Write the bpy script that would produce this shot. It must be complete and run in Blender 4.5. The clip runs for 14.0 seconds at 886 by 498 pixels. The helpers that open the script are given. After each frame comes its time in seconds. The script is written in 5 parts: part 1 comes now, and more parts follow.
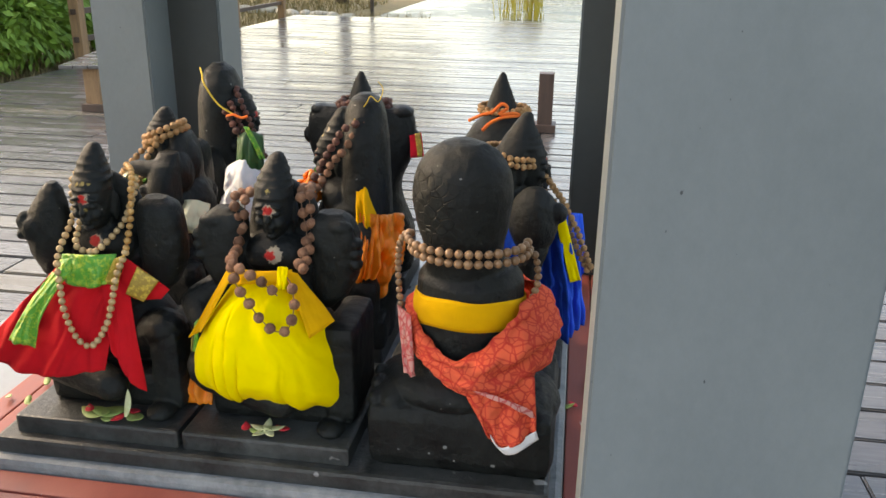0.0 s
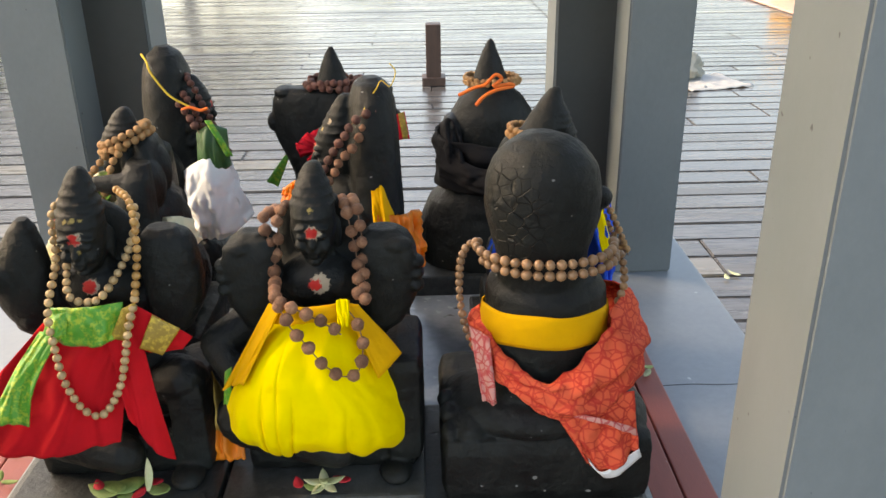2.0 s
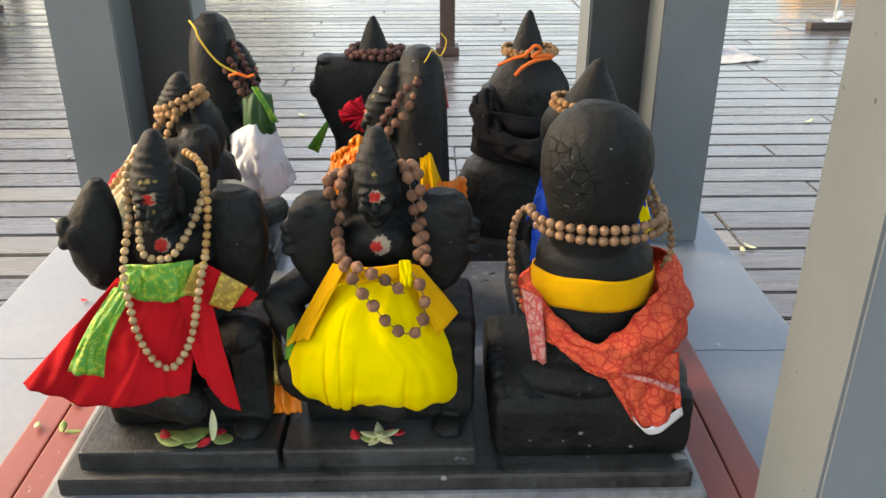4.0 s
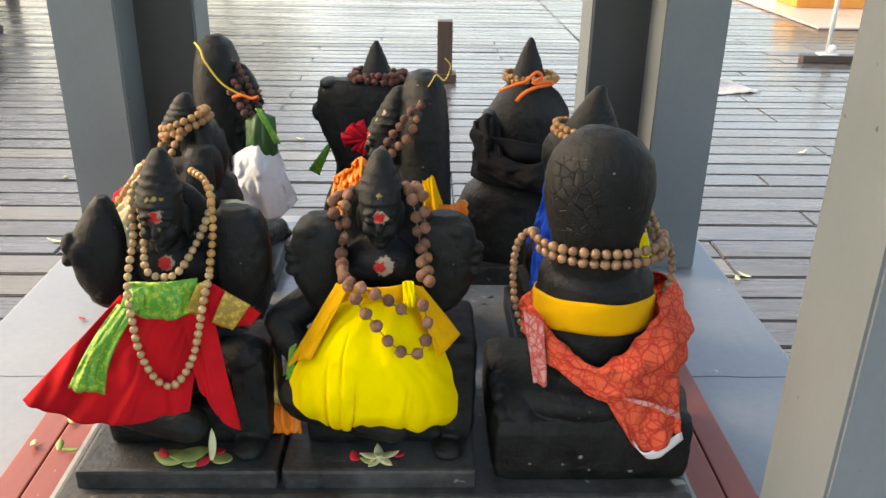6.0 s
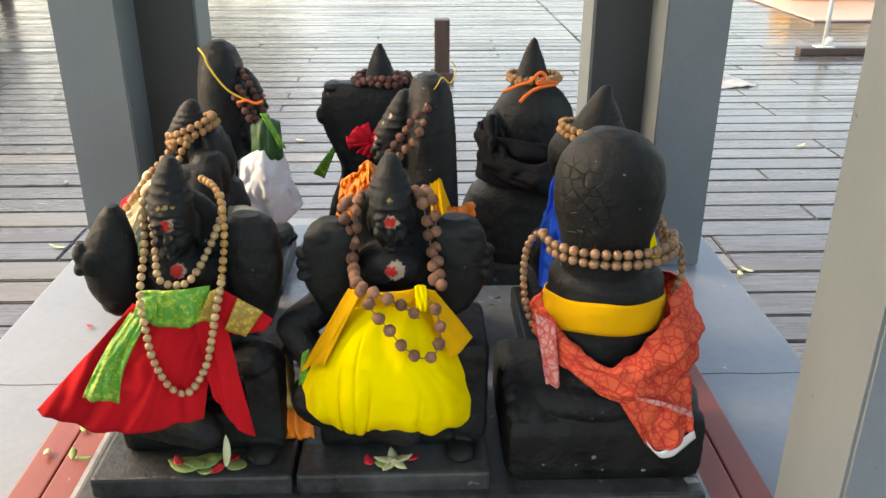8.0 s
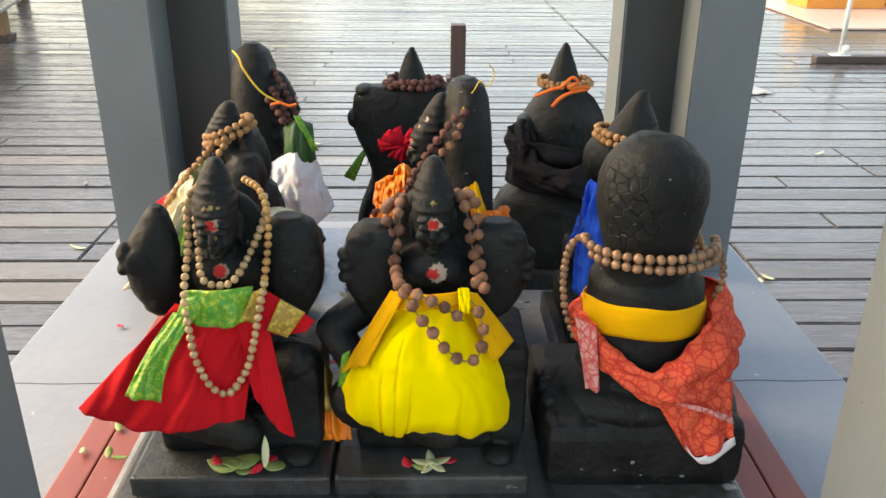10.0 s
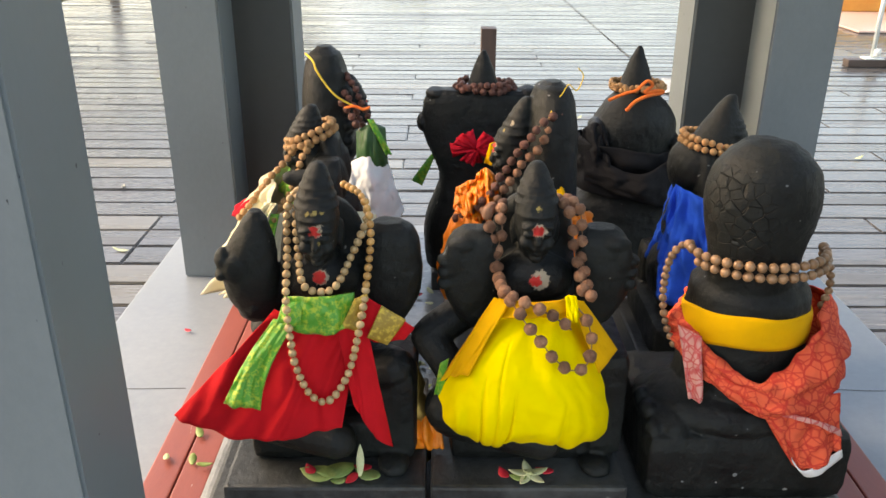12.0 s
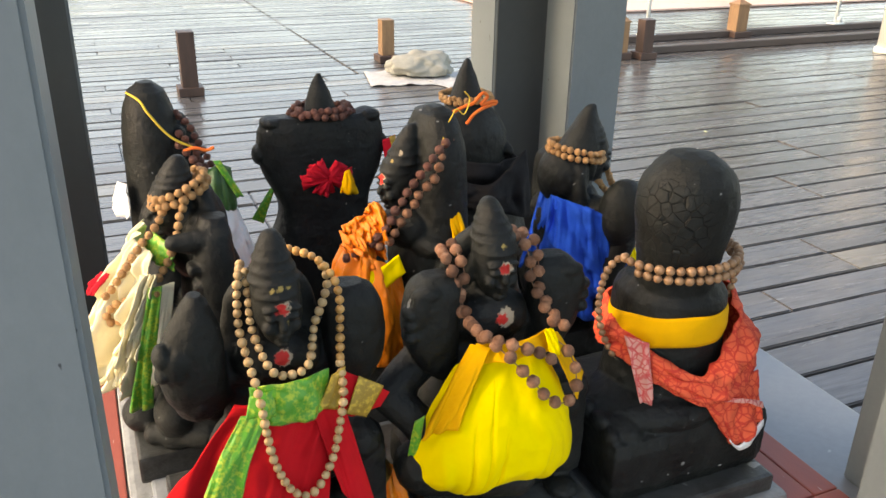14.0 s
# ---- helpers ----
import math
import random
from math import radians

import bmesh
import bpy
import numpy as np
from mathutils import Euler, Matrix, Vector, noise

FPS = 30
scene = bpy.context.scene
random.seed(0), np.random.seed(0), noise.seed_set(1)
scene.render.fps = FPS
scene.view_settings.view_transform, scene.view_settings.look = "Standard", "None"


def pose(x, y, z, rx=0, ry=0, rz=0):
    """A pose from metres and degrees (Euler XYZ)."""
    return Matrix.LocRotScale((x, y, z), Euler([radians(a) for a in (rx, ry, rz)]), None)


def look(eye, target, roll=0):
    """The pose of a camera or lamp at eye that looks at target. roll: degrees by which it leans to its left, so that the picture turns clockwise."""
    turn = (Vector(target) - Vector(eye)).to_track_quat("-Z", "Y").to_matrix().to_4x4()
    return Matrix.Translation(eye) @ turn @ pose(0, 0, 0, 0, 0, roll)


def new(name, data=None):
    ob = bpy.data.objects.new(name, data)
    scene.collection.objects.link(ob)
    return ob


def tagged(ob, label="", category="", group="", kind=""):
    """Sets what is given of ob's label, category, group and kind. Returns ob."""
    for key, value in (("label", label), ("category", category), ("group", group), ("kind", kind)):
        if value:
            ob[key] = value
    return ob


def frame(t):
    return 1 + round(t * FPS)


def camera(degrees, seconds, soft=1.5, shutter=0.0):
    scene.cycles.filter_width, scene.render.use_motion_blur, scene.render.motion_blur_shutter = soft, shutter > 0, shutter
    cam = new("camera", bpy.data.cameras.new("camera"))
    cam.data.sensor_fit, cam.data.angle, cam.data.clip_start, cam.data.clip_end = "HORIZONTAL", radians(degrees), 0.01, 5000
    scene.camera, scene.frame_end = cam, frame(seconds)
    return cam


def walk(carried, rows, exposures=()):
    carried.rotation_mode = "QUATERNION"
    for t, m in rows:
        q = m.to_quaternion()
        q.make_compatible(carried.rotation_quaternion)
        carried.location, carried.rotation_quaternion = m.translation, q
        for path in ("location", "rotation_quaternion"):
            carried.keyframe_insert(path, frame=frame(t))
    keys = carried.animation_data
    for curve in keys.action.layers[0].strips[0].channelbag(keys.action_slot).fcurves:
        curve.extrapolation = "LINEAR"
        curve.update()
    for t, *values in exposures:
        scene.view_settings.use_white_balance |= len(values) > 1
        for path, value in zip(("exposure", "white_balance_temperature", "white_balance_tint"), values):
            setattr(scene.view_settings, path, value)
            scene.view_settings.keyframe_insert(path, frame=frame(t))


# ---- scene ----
cam = camera(56.0, 14.0)
PATH = [
    (0, (0.001, 0.026, 1.501), (-0.283, 1.884, 0.817), 0.9),
    (0.5, (-0.116, 0.119, 1.495), (-0.316, 1.987, 0.811), 0.2),
    (1, (-0.222, 0.208, 1.503), (-0.353, 2.084, 0.822), 0.3),
    (1.5, (-0.268, 0.221, 1.514), (-0.302, 2.097, 0.822), -0.1),
    (2, (-0.329, 0.211, 1.521), (-0.288, 2.046, 0.726), -0.8),
    (2.5, (-0.36, 0.181, 1.525), (-0.254, 1.983, 0.664), 0.4),
    (3, (-0.387, 0.17, 1.53), (-0.354, 1.971, 0.662), -0.6),
    (3.2, (-0.4, 0.171, 1.535), (-0.395, 1.97, 0.66), -1.0),
    (5.3, (-0.418, 0.142, 1.528), (-0.314, 1.966, 0.715), 2.0),
    (5.5, (-0.42, 0.144, 1.529), (-0.327, 1.97, 0.718), 1.7),
    (6, (-0.428, 0.152, 1.53), (-0.373, 1.984, 0.729), 1.0),
    (6.5, (-0.432, 0.161, 1.531), (-0.364, 1.993, 0.731), 0.5),
    (7, (-0.439, 0.157, 1.529), (-0.345, 1.986, 0.725), 0.8),
    (7.5, (-0.442, 0.153, 1.536), (-0.356, 1.981, 0.73), 0.4),
    (8, (-0.447, 0.153, 1.539), (-0.388, 1.983, 0.733), 0.1),
    (8.5, (-0.461, 0.153, 1.54), (-0.417, 1.983, 0.733), 0.2),
    (8.7, (-0.467, 0.151, 1.538), (-0.439, 1.982, 0.732), 0.1),
    (10.8, (-0.532, 0.155, 1.534), (-0.486, 1.994, 0.748), 0.6),
    (11, (-0.545, 0.159, 1.53), (-0.505, 1.998, 0.746), 0.6),
    (11.5, (-0.589, 0.174, 1.532), (-0.598, 2.013, 0.747), 0.0),
    (12, (-0.63, 0.176, 1.531), (-0.622, 2.014, 0.743), 0.3),
    (12.5, (-0.667, 0.173, 1.534), (-0.617, 2.009, 0.742), 0.9),
    (13, (-0.747, 0.252, 1.536), (-0.633, 2.084, 0.742), 0.8),
    (13.5, (-0.903, 0.361, 1.552), (-0.482, 2.149, 0.76), 0.7),
    (14, (-0.99, 0.351, 1.573), (-0.259, 2.032, 0.774), 1.1),
]
walk(cam, [(t, look(eye, target, roll)) for t, eye, target, roll in PATH],
     exposures=[(0.0, 2.2, 8500, 12), (14.0, 2.2, 8500, 12)])

# ---- world and light ----
world = bpy.data.worlds.new("sky")
scene.world = world
world.use_nodes = True
wn = world.node_tree.nodes
sky = wn.new("ShaderNodeTexSky")
sky.sky_type = 'NISHITA'
sky.sun_disc = False
sky.sun_elevation = radians(33)
sky.sun_rotation = radians(-76)
sky.air_density, sky.dust_density, sky.ozone_density = 1.0, 2.2, 0.8
wn["Background"].inputs[1].default_value = 0.15
world.node_tree.links.new(sky.outputs[0], wn["Background"].inputs[0])
sun = new("sun", bpy.data.lights.new("sun", 'SUN'))
sun.data.energy, sun.data.angle, sun.data.color = 0.36, radians(40), (1.0, 0.97, 0.93)
sun.matrix_world = look((-8.14, 2.03, 5.45), (0, 0, 0))

DECK, PLINTH, BED, SLAB = 0.0, 0.583, 0.64, 0.688


# ---- materials ----
def nodes_of(name):
    m = bpy.data.materials.new(name)
    m.use_nodes = True
    nt = m.node_tree
    return m, nt.nodes, nt.links, nt.nodes["Principled BSDF"]


def vmath(n, l, op, a, b):
    v = n.new("ShaderNodeMath")
    v.operation = op
    for i, s in enumerate((a, b)):
        if isinstance(s, (int, float)):
            v.inputs[i].default_value = s
        else:
            l.new(s, v.inputs[i])
    return v.outputs[0]


def mixc(n, l, fac, a, b):
    v = n.new("ShaderNodeMix")
    v.data_type = 'RGBA'
    for i, s in ((0, fac), (6, a), (7, b)):
        if isinstance(s, (int, float)):
            v.inputs[i].default_value = s
        elif isinstance(s, tuple):
            v.inputs[i].default_value = (*s[:3], 1)
        else:
            l.new(s, v.inputs[i])
    return v.outputs[2]


def ramp(n, l, fac, lo, hi, a=0.0, b=1.0):
    v = n.new("ShaderNodeMapRange")
    l.new(fac, v.inputs[0])
    for i, s in enumerate((lo, hi, a, b)):
        v.inputs[i + 1].default_value = s
    return v.outputs[0]


def noise_of(n, l, vec, scale, detail=4.0, rough=0.6):
    v = n.new("ShaderNodeTexNoise")
    l.new(vec, v.inputs["Vector"])
    v.inputs["Scale"].default_value, v.inputs["Detail"].default_value, v.inputs["Roughness"].default_value = scale, detail, rough
    return v.outputs[0]


def coords(n, l, shuffle=False, stretch=(1, 1, 1)):
    c = n.new("ShaderNodeTexCoord")
    out = c.outputs["Object"]
    mp = n.new("ShaderNodeMapping")
    mp.inputs["Scale"].default_value = stretch
    l.new(out, mp.inputs["Vector"])
    if shuffle:
        info = n.new("ShaderNodeObjectInfo")
        comb = n.new("ShaderNodeCombineXYZ")
        for i, k in enumerate((37.0, 91.0, 53.0)):
            l.new(vmath(n, l, 'MULTIPLY', info.outputs["Random"], k), comb.inputs[i])
        l.new(comb.outputs[0], mp.inputs["Location"])
    return mp.outputs[0]


def bumped(n, l, p, height, strength, dist):
    b = n.new("ShaderNodeBump")
    b.inputs["Strength"].default_value, b.inputs["Distance"].default_value = strength, dist
    l.new(height, b.inputs["Height"])
    l.new(b.outputs[0], p.inputs["Normal"])


def surf(name, c1, c2, rough=(0.4, 0.6), big=3.0, fine=60.0, bump=0.3, dist=0.002, metal=0.0, sheen=0.0, coat=0.0,
         shuffle=False, stretch=(1, 1, 1), tint=0.0, spec=0.5, specks=None):
    """A surface with large blotches, fine grain and relief."""
    m, n, l, p = nodes_of(name)
    vec = coords(n, l, shuffle, stretch)
    nb = noise_of(n, l, vec, big)
    nf = noise_of(n, l, vec, fine, 6.0, 0.7)
    both = vmath(n, l, 'ADD', vmath(n, l, 'MULTIPLY', nb, 0.6), vmath(n, l, 'MULTIPLY', nf, 0.4))
    col = mixc(n, l, ramp(n, l, both, 0.36, 0.64), c1, c2)
    if tint:
        info = n.new("ShaderNodeObjectInfo")
        col = mixc(n, l, ramp(n, l, info.outputs["Random"], 0, 1, 0, tint), col, tuple(v * 0.35 for v in c1))
    if specks:
        sp = noise_of(n, l, vec, specks[1], 2.0, 0.5)
        col = mixc(n, l, ramp(n, l, sp, specks[2], specks[2] + 0.03), col, specks[0])
    l.new(col, p.inputs["Base Color"])
    l.new(ramp(n, l, both, 0.35, 0.65, *rough), p.inputs["Roughness"])
    p.inputs["Metallic"].default_value, p.inputs["Specular IOR Level"].default_value = metal, spec
    p.inputs["Sheen Weight"].default_value, p.inputs["Coat Weight"].default_value = sheen, coat
    if bump:
        bumped(n, l, p, nf, bump, dist)
    return m


def cloth_mat(name, c, dark=0.7, rough=0.9, sheen=0.0, weave=900.0, lines=None, gold=None):
    """Woven cloth; lines: printed web of that colour; gold: brocade of that colour."""
    m, n, l, p = nodes_of(name)
    vec = coords(n, l)
    nb = noise_of(n, l, vec, 14.0)
    col = mixc(n, l, ramp(n, l, nb, 0.35, 0.65), tuple(v * dark for v in c), c)
    if lines:
        for rnd in (0, 1):
            v = n.new("ShaderNodeTexVoronoi")
            v.feature = 'DISTANCE_TO_EDGE'
            v.inputs["Scale"].default_value = 38.0 + 17 * rnd
            l.new(vec, v.inputs["Vector"])
            col = mixc(n, l, ramp(n, l, v.outputs["Distance"], 0.03, 0.07, 0.75, 0.0), col, lines)
    if gold:
        v = n.new("ShaderNodeTexVoronoi")
        v.inputs["Scale"].default_value = 210.0
        l.new(vec, v.inputs["Vector"])
        g = vmath(n, l, 'MULTIPLY', ramp(n, l, v.outputs["Distance"], 0.1, 0.6), ramp(n, l, noise_of(n, l, vec, 110.0, 2.0), 0.46, 0.60, 0.03, 0.6))
        col = mixc(n, l, g, col, gold)
        l.new(vmath(n, l, 'MULTIPLY', g, 0.6), p.inputs["Metallic"])
    l.new(col, p.inputs["Base Color"])
    p.inputs["Roughness"].default_value, p.inputs["Sheen Weight"].default_value = rough, sheen
    p.inputs["Specular IOR Level"].default_value = 0.25 if rough > 0.6 else 0.5
    w = noise_of(n, l, vec, weave, 2.0)
    wrinkle = noise_of(n, l, vec, 45.0, 3.0)
    bumped(n, l, p, vmath(n, l, 'ADD', vmath(n, l, 'MULTIPLY', w, 0.3), wrinkle), 0.45, 0.004)
    return m


def idol_mat(name, spots=(), scales=None):
    """Oiled black stone with dusty high places; spots: (place, radius, colour) dabs of paste; scales: (place, radius) of carved hood scales."""
    m, n, l, p = nodes_of(name)
    vec = coords(n, l)
    nb, nf = noise_of(n, l, vec, 9.0), noise_of(n, l, vec, 120.0, 6.0, 0.75)
    both = vmath(n, l, 'ADD', vmath(n, l, 'MULTIPLY', nb, 0.6), vmath(n, l, 'MULTIPLY', nf, 0.4))
    col = mixc(n, l, ramp(n, l, both, 0.40, 0.72), (0.0022, 0.0025, 0.0025), (0.017, 0.0205, 0.0185))
    speck = noise_of(n, l, vec, 70.0, 1.0)
    col = mixc(n, l, ramp(n, l, speck, 0.77, 0.8, 0, 0.6), col, (0.3, 0.3, 0.29))
    height = vmath(n, l, 'ADD', vmath(n, l, 'MULTIPLY', nf, 0.7), noise_of(n, l, vec, 42.0, 5.0, 0.65))
    ragged = vmath(n, l, 'MULTIPLY', vmath(n, l, 'SUBTRACT', noise_of(n, l, vec, 170.0, 4.0), 0.14), 0.014)
    for place, r, c in spots:
        d = n.new("ShaderNodeVectorMath")
        d.operation = 'DISTANCE'
        l.new(vec, d.inputs[0])
        d.inputs[1].default_value = place
        dd = vmath(n, l, 'ADD', d.outputs["Value"], ragged)
        col = mixc(n, l, ramp(n, l, dd, r + 0.004, r + 0.006, 1, 0), col, c)
    if scales:
        place, r = scales
        v = n.new("ShaderNodeTexVoronoi")
        v.feature = 'DISTANCE_TO_EDGE'
        v.inputs["Scale"].default_value = 60.0
        l.new(vec, v.inputs["Vector"])
        d = n.new("ShaderNodeVectorMath")
        d.operation = 'DISTANCE'
        l.new(vec, d.inputs[0])
        d.inputs[1].default_value = place
        mask = ramp(n, l, d.outputs["Value"], r * 0.7, r, 1, 0)
        groove = vmath(n, l, 'MULTIPLY', ramp(n, l, v.outputs["Distance"], 0.0, 0.05, -1.2, 0.0), mask)
        height = vmath(n, l, 'ADD', height, groove)
    l.new(col, p.inputs["Base Color"])
    l.new(ramp(n, l, both, 0.35, 0.65, 0.42, 0.64), p.inputs["Roughness"])
    p.inputs["Specular IOR Level"].default_value = 0.27
    bumped(n, l, p, height, 0.85, 0.0034)
    return m


def board_mat(name, shuffle):
    """Wet, greyed decking: sky shows in the wet streaks."""
    m, n, l, p = nodes_of(name)
    vec = coords(n, l, shuffle, (0.35, 4.0, 4.0))
    if shuffle:
        info = n.new("ShaderNodeObjectInfo")
        rnd = info.outputs["Random"]
    else:
        geo = n.new("ShaderNodeNewGeometry")
        rnd = geo.outputs["Random Per Island"]
    grain = noise_of(n, l, vec, 14.0, 6.0, 0.7)
    blot = noise_of(n, l, vec, 1.6, 3.0)
    col = mixc(n, l, ramp(n, l, grain, 0.35, 0.68), (0.055, 0.05, 0.047), (0.145, 0.135, 0.127))
    col = mixc(n, l, ramp(n, l, rnd, 0.0, 1.0, 0.0, 0.55), col, (0.06, 0.055, 0.052))
    col = mixc(n, l, ramp(n, l, vmath(n, l, 'FRACT', vmath(n, l, 'MULTIPLY', rnd, 7.13), 0), 0.9, 0.92, 0.0, 0.3), col, (0.30, 0.25, 0.17))
    l.new(col, p.inputs["Base Color"])
    wet = vmath(n, l, 'ADD', vmath(n, l, 'MULTIPLY', blot, 0.7), vmath(n, l, 'MULTIPLY', grain, 0.3))
    l.new(ramp(n, l, wet, 0.38, 0.62, 0.10, 0.36), p.inputs["Roughness"])
    p.inputs["Specular IOR Level"].default_value = 0.58
    bumped(n, l, p, grain, 0.35, 0.003)
    return m


M = {}
M["post"] = surf("grey_blue_paint", (0.130, 0.152, 0.160), (0.160, 0.182, 0.190), (0.42, 0.55), 2.0, 34, 0.14, 0.001, stretch=(2.6, 2.6, 1.6), specks=((0.03, 0.035, 0.04), 30.0, 0.74))
# darker grey for the back column notches, with their shade put into the colour
M["notch_shade"] = surf("dark_grey_notch_shade", (0.035, 0.04, 0.04), (0.05, 0.055, 0.055), (0.5, 0.65), 2.2, 40, 0.12, 0.001)
M["plinth"] = surf("pale_grey_paint", (0.21, 0.232, 0.25), (0.28, 0.303, 0.322), (0.3, 0.5), 2.5, 50, 0.12, 0.001, specks=((0.5, 0.51, 0.52), 18.0, 0.74))
M["wet_floor"] = surf("wet_grey_painted_floor", (0.20, 0.218, 0.232), (0.33, 0.35, 0.365), (0.08, 0.32), 5, 40, 0.2, 0.001, specks=((0.06, 0.06, 0.06), 16.0, 0.68))
M["red_board"] = surf("red_oxide_boards", (0.27, 0.062, 0.045), (0.36, 0.095, 0.07), (0.4, 0.6), 4, 80, 0.25, 0.001, stretch=(4, 0.6, 4), specks=((0.5, 0.4, 0.35), 40.0, 0.74))
M["cement"] = surf("grey_cement", (0.13, 0.14, 0.145), (0.33, 0.34, 0.34), (0.35, 0.75), 6, 45, 0.6, 0.004)
M["slab"] = surf("black_oiled_slab", (0.008, 0.0085, 0.0085), (0.062, 0.066, 0.063), (0.3, 0.55), 8, 70, 0.6, 0.004, specks=((0.24, 0.24, 0.23), 20.0, 0.69))
M["board"] = board_mat("wet_decking", True)
M["board_far"] = board_mat("wet_decking_far", False)
M["bollard"] = surf("brown_stained_timber", (0.035, 0.018, 0.013), (0.075, 0.04, 0.028), (0.4, 0.65), 5, 40, 0.3, 0.002, stretch=(5, 5, 0.7))
M["bollard_tan"] = surf("worn_tan_timber", (0.16, 0.085, 0.04), (0.30, 0.17, 0.08), (0.45, 0.7), 5, 40, 0.3, 0.002, stretch=(5, 5, 0.7))
M["earth"] = surf("damp_ground", (0.03, 0.027, 0.022), (0.07, 0.06, 0.045), (0.7, 0.95), 0.6, 9, 0.5, 0.02)
M["red"] = cloth_mat("red_cotton", (0.60, 0.006, 0.012), 0.82)
M["yellow"] = cloth_mat("yellow_cotton", (0.93, 0.70, 0.004), 0.94)
M["ochre"] = cloth_mat("ochre_cotton", (0.80, 0.40, 0.005), 0.88)
M["orange_print"] = cloth_mat("printed_orange_cotton", (0.78, 0.12, 0.055), 0.9, lines=(0.52, 0.035, 0.025))
M["pink_print"] = cloth_mat("pale_reverse_of_print", (0.72, 0.33, 0.28), 0.85, lines=(0.55, 0.06, 0.06))
M["orange"] = cloth_mat("orange_satin", (0.95, 0.24, 0.012), 0.85, rough=0.4, sheen=0.0, weave=1400)
M["green"] = cloth_mat("green_brocade", (0.06, 0.33, 0.02), 0.85, rough=0.34, sheen=0.1, gold=(0.55, 0.58, 0.06))
M["gold"] = cloth_mat("gold_brocade", (0.42, 0.25, 0.03), 0.6, rough=0.4, sheen=0.0, gold=(0.8, 0.55, 0.09))
M["deep_green"] = cloth_mat("deep_green_silk", (0.02, 0.10, 0.015), 0.6, rough=0.45, sheen=0.1)
M["white"] = cloth_mat("white_cotton", (0.80, 0.80, 0.79), 0.94)
M["cream"] = cloth_mat("cream_cotton", (0.82, 0.74, 0.50), 0.9)
M["blue"] = cloth_mat("blue_cotton", (0.006, 0.10, 0.66), 0.7)
M["black_cloth"] = cloth_mat("black_cotton", (0.012, 0.011, 0.012), 0.7)
M["scarlet"] = cloth_mat("scarlet_felt", (0.68, 0.01, 0.03), 0.6)
M["rud_dark"] = surf("dark_rudraksha", (0.10, 0.03, 0.02), (0.22, 0.08, 0.055), (0.5, 0.7), 90, 420, 1.0, 0.004, shuffle=True, tint=0.5)
M["rud_mid"] = surf("brown_rudraksha", (0.24, 0.09, 0.045), (0.54, 0.27, 0.15), (0.5, 0.7), 90, 420, 1.0, 0.004, shuffle=True, tint=0.8)
M["rud_tan"] = surf("tan_rudraksha", (0.48, 0.23, 0.08), (0.68, 0.39, 0.17), (0.5, 0.7), 90, 420, 1.0, 0.004, shuffle=True, tint=0.4)
M["bead_wood"] = surf("sandalwood_bead", (0.27, 0.14, 0.065), (0.42, 0.235, 0.12), (0.35, 0.5), 60, 300, 0.2, 0.001, shuffle=True, tint=0.5)
M["bead_pale"] = surf("pale_tulsi_bead", (0.46, 0.28, 0.12), (0.66, 0.46, 0.24), (0.4, 0.6), 60, 300, 0.2, 0.001, shuffle=True, tint=0.4)
M["bead_gold"] = surf("amber_wood_bead", (0.46, 0.22, 0.055), (0.64, 0.36, 0.12), (0.35, 0.55), 60, 300, 0.2, 0.001, shuffle=True, tint=0.4)
M["string"] = surf("brown_string", (0.16, 0.08, 0.045), (0.24, 0.13, 0.08), (0.8, 0.9), 60, 400, 0.2, 0.001)
M["thread_yellow"] = surf("yellow_thread", (0.62, 0.40, 0.04), (0.75, 0.5, 0.06), (0.8, 0.9), 60, 400, 0.2, 0.001)
M["thread_orange"] = surf("orange_thread", (0.8, 0.13, 0.02), (0.88, 0.2, 0.03), (0.8, 0.9), 60, 400, 0.2, 0.001)
M["leaf"] = surf("bilva_leaf", (0.19, 0.28, 0.06), (0.34, 0.42, 0.14), (0.45, 0.6), 40, 200, 0.3, 0.001)
M["petal_white"] = surf("cream_petal", (0.46, 0.49, 0.22), (0.66, 0.64, 0.40), (0.5, 0.7), 40, 200, 0.3, 0.001)
M["petal_red"] = surf("red_petal", (0.50, 0.01, 0.02), (0.64, 0.03, 0.05), (0.5, 0.7), 40, 200, 0.3, 0.001)
M["brass"] = surf("old_brass", (0.42, 0.26, 0.06), (0.6, 0.42, 0.14), (0.25, 0.45), 40, 200, 0.4, 0.001, metal=0.9)


# ---- builders ----
def part(name, bm, material, parent=None, label="", smooth=False):
    me = bpy.data.meshes.new(name)
    bm.to_mesh(me)
    bm.free()
    me.materials.append(material)
    if smooth:
        me.polygons.foreach_set("use_smooth", [True] * len(me.polygons))
    ob = new(name, me)
    if parent is not None:
        ob.parent = parent
    if label:
        ob["label"] = label
    return ob


def empty(name, x=0, y=0, z=0):
    ob = new(name)
    ob.location = (x, y, z)
    ob.empty_display_size = 0.05
    bpy.context.view_layer.update()
    return ob


def under(child, parent):
    """Parent a mesh built in world places."""
    child.parent = parent
    child.matrix_parent_inverse = Matrix.Translation(parent.location).inverted()
    return child


def box(bm, lo, hi, bevel=0.0, m=None):
    c = [(a + b) / 2 for a, b in zip(lo, hi)]
    s = [b - a for a, b in zip(lo, hi)]
    r = bmesh.ops.create_cube(bm, size=1, matrix=(m or Matrix()) @ Matrix.LocRotScale(c, None, s))
    if bevel:
        es = {e for v in r["verts"] for e in v.link_edges}
        bmesh.ops.bevel(bm, geom=list(es), offset=bevel, segments=2, affect='EDGES', profile=0.6)
    return bm


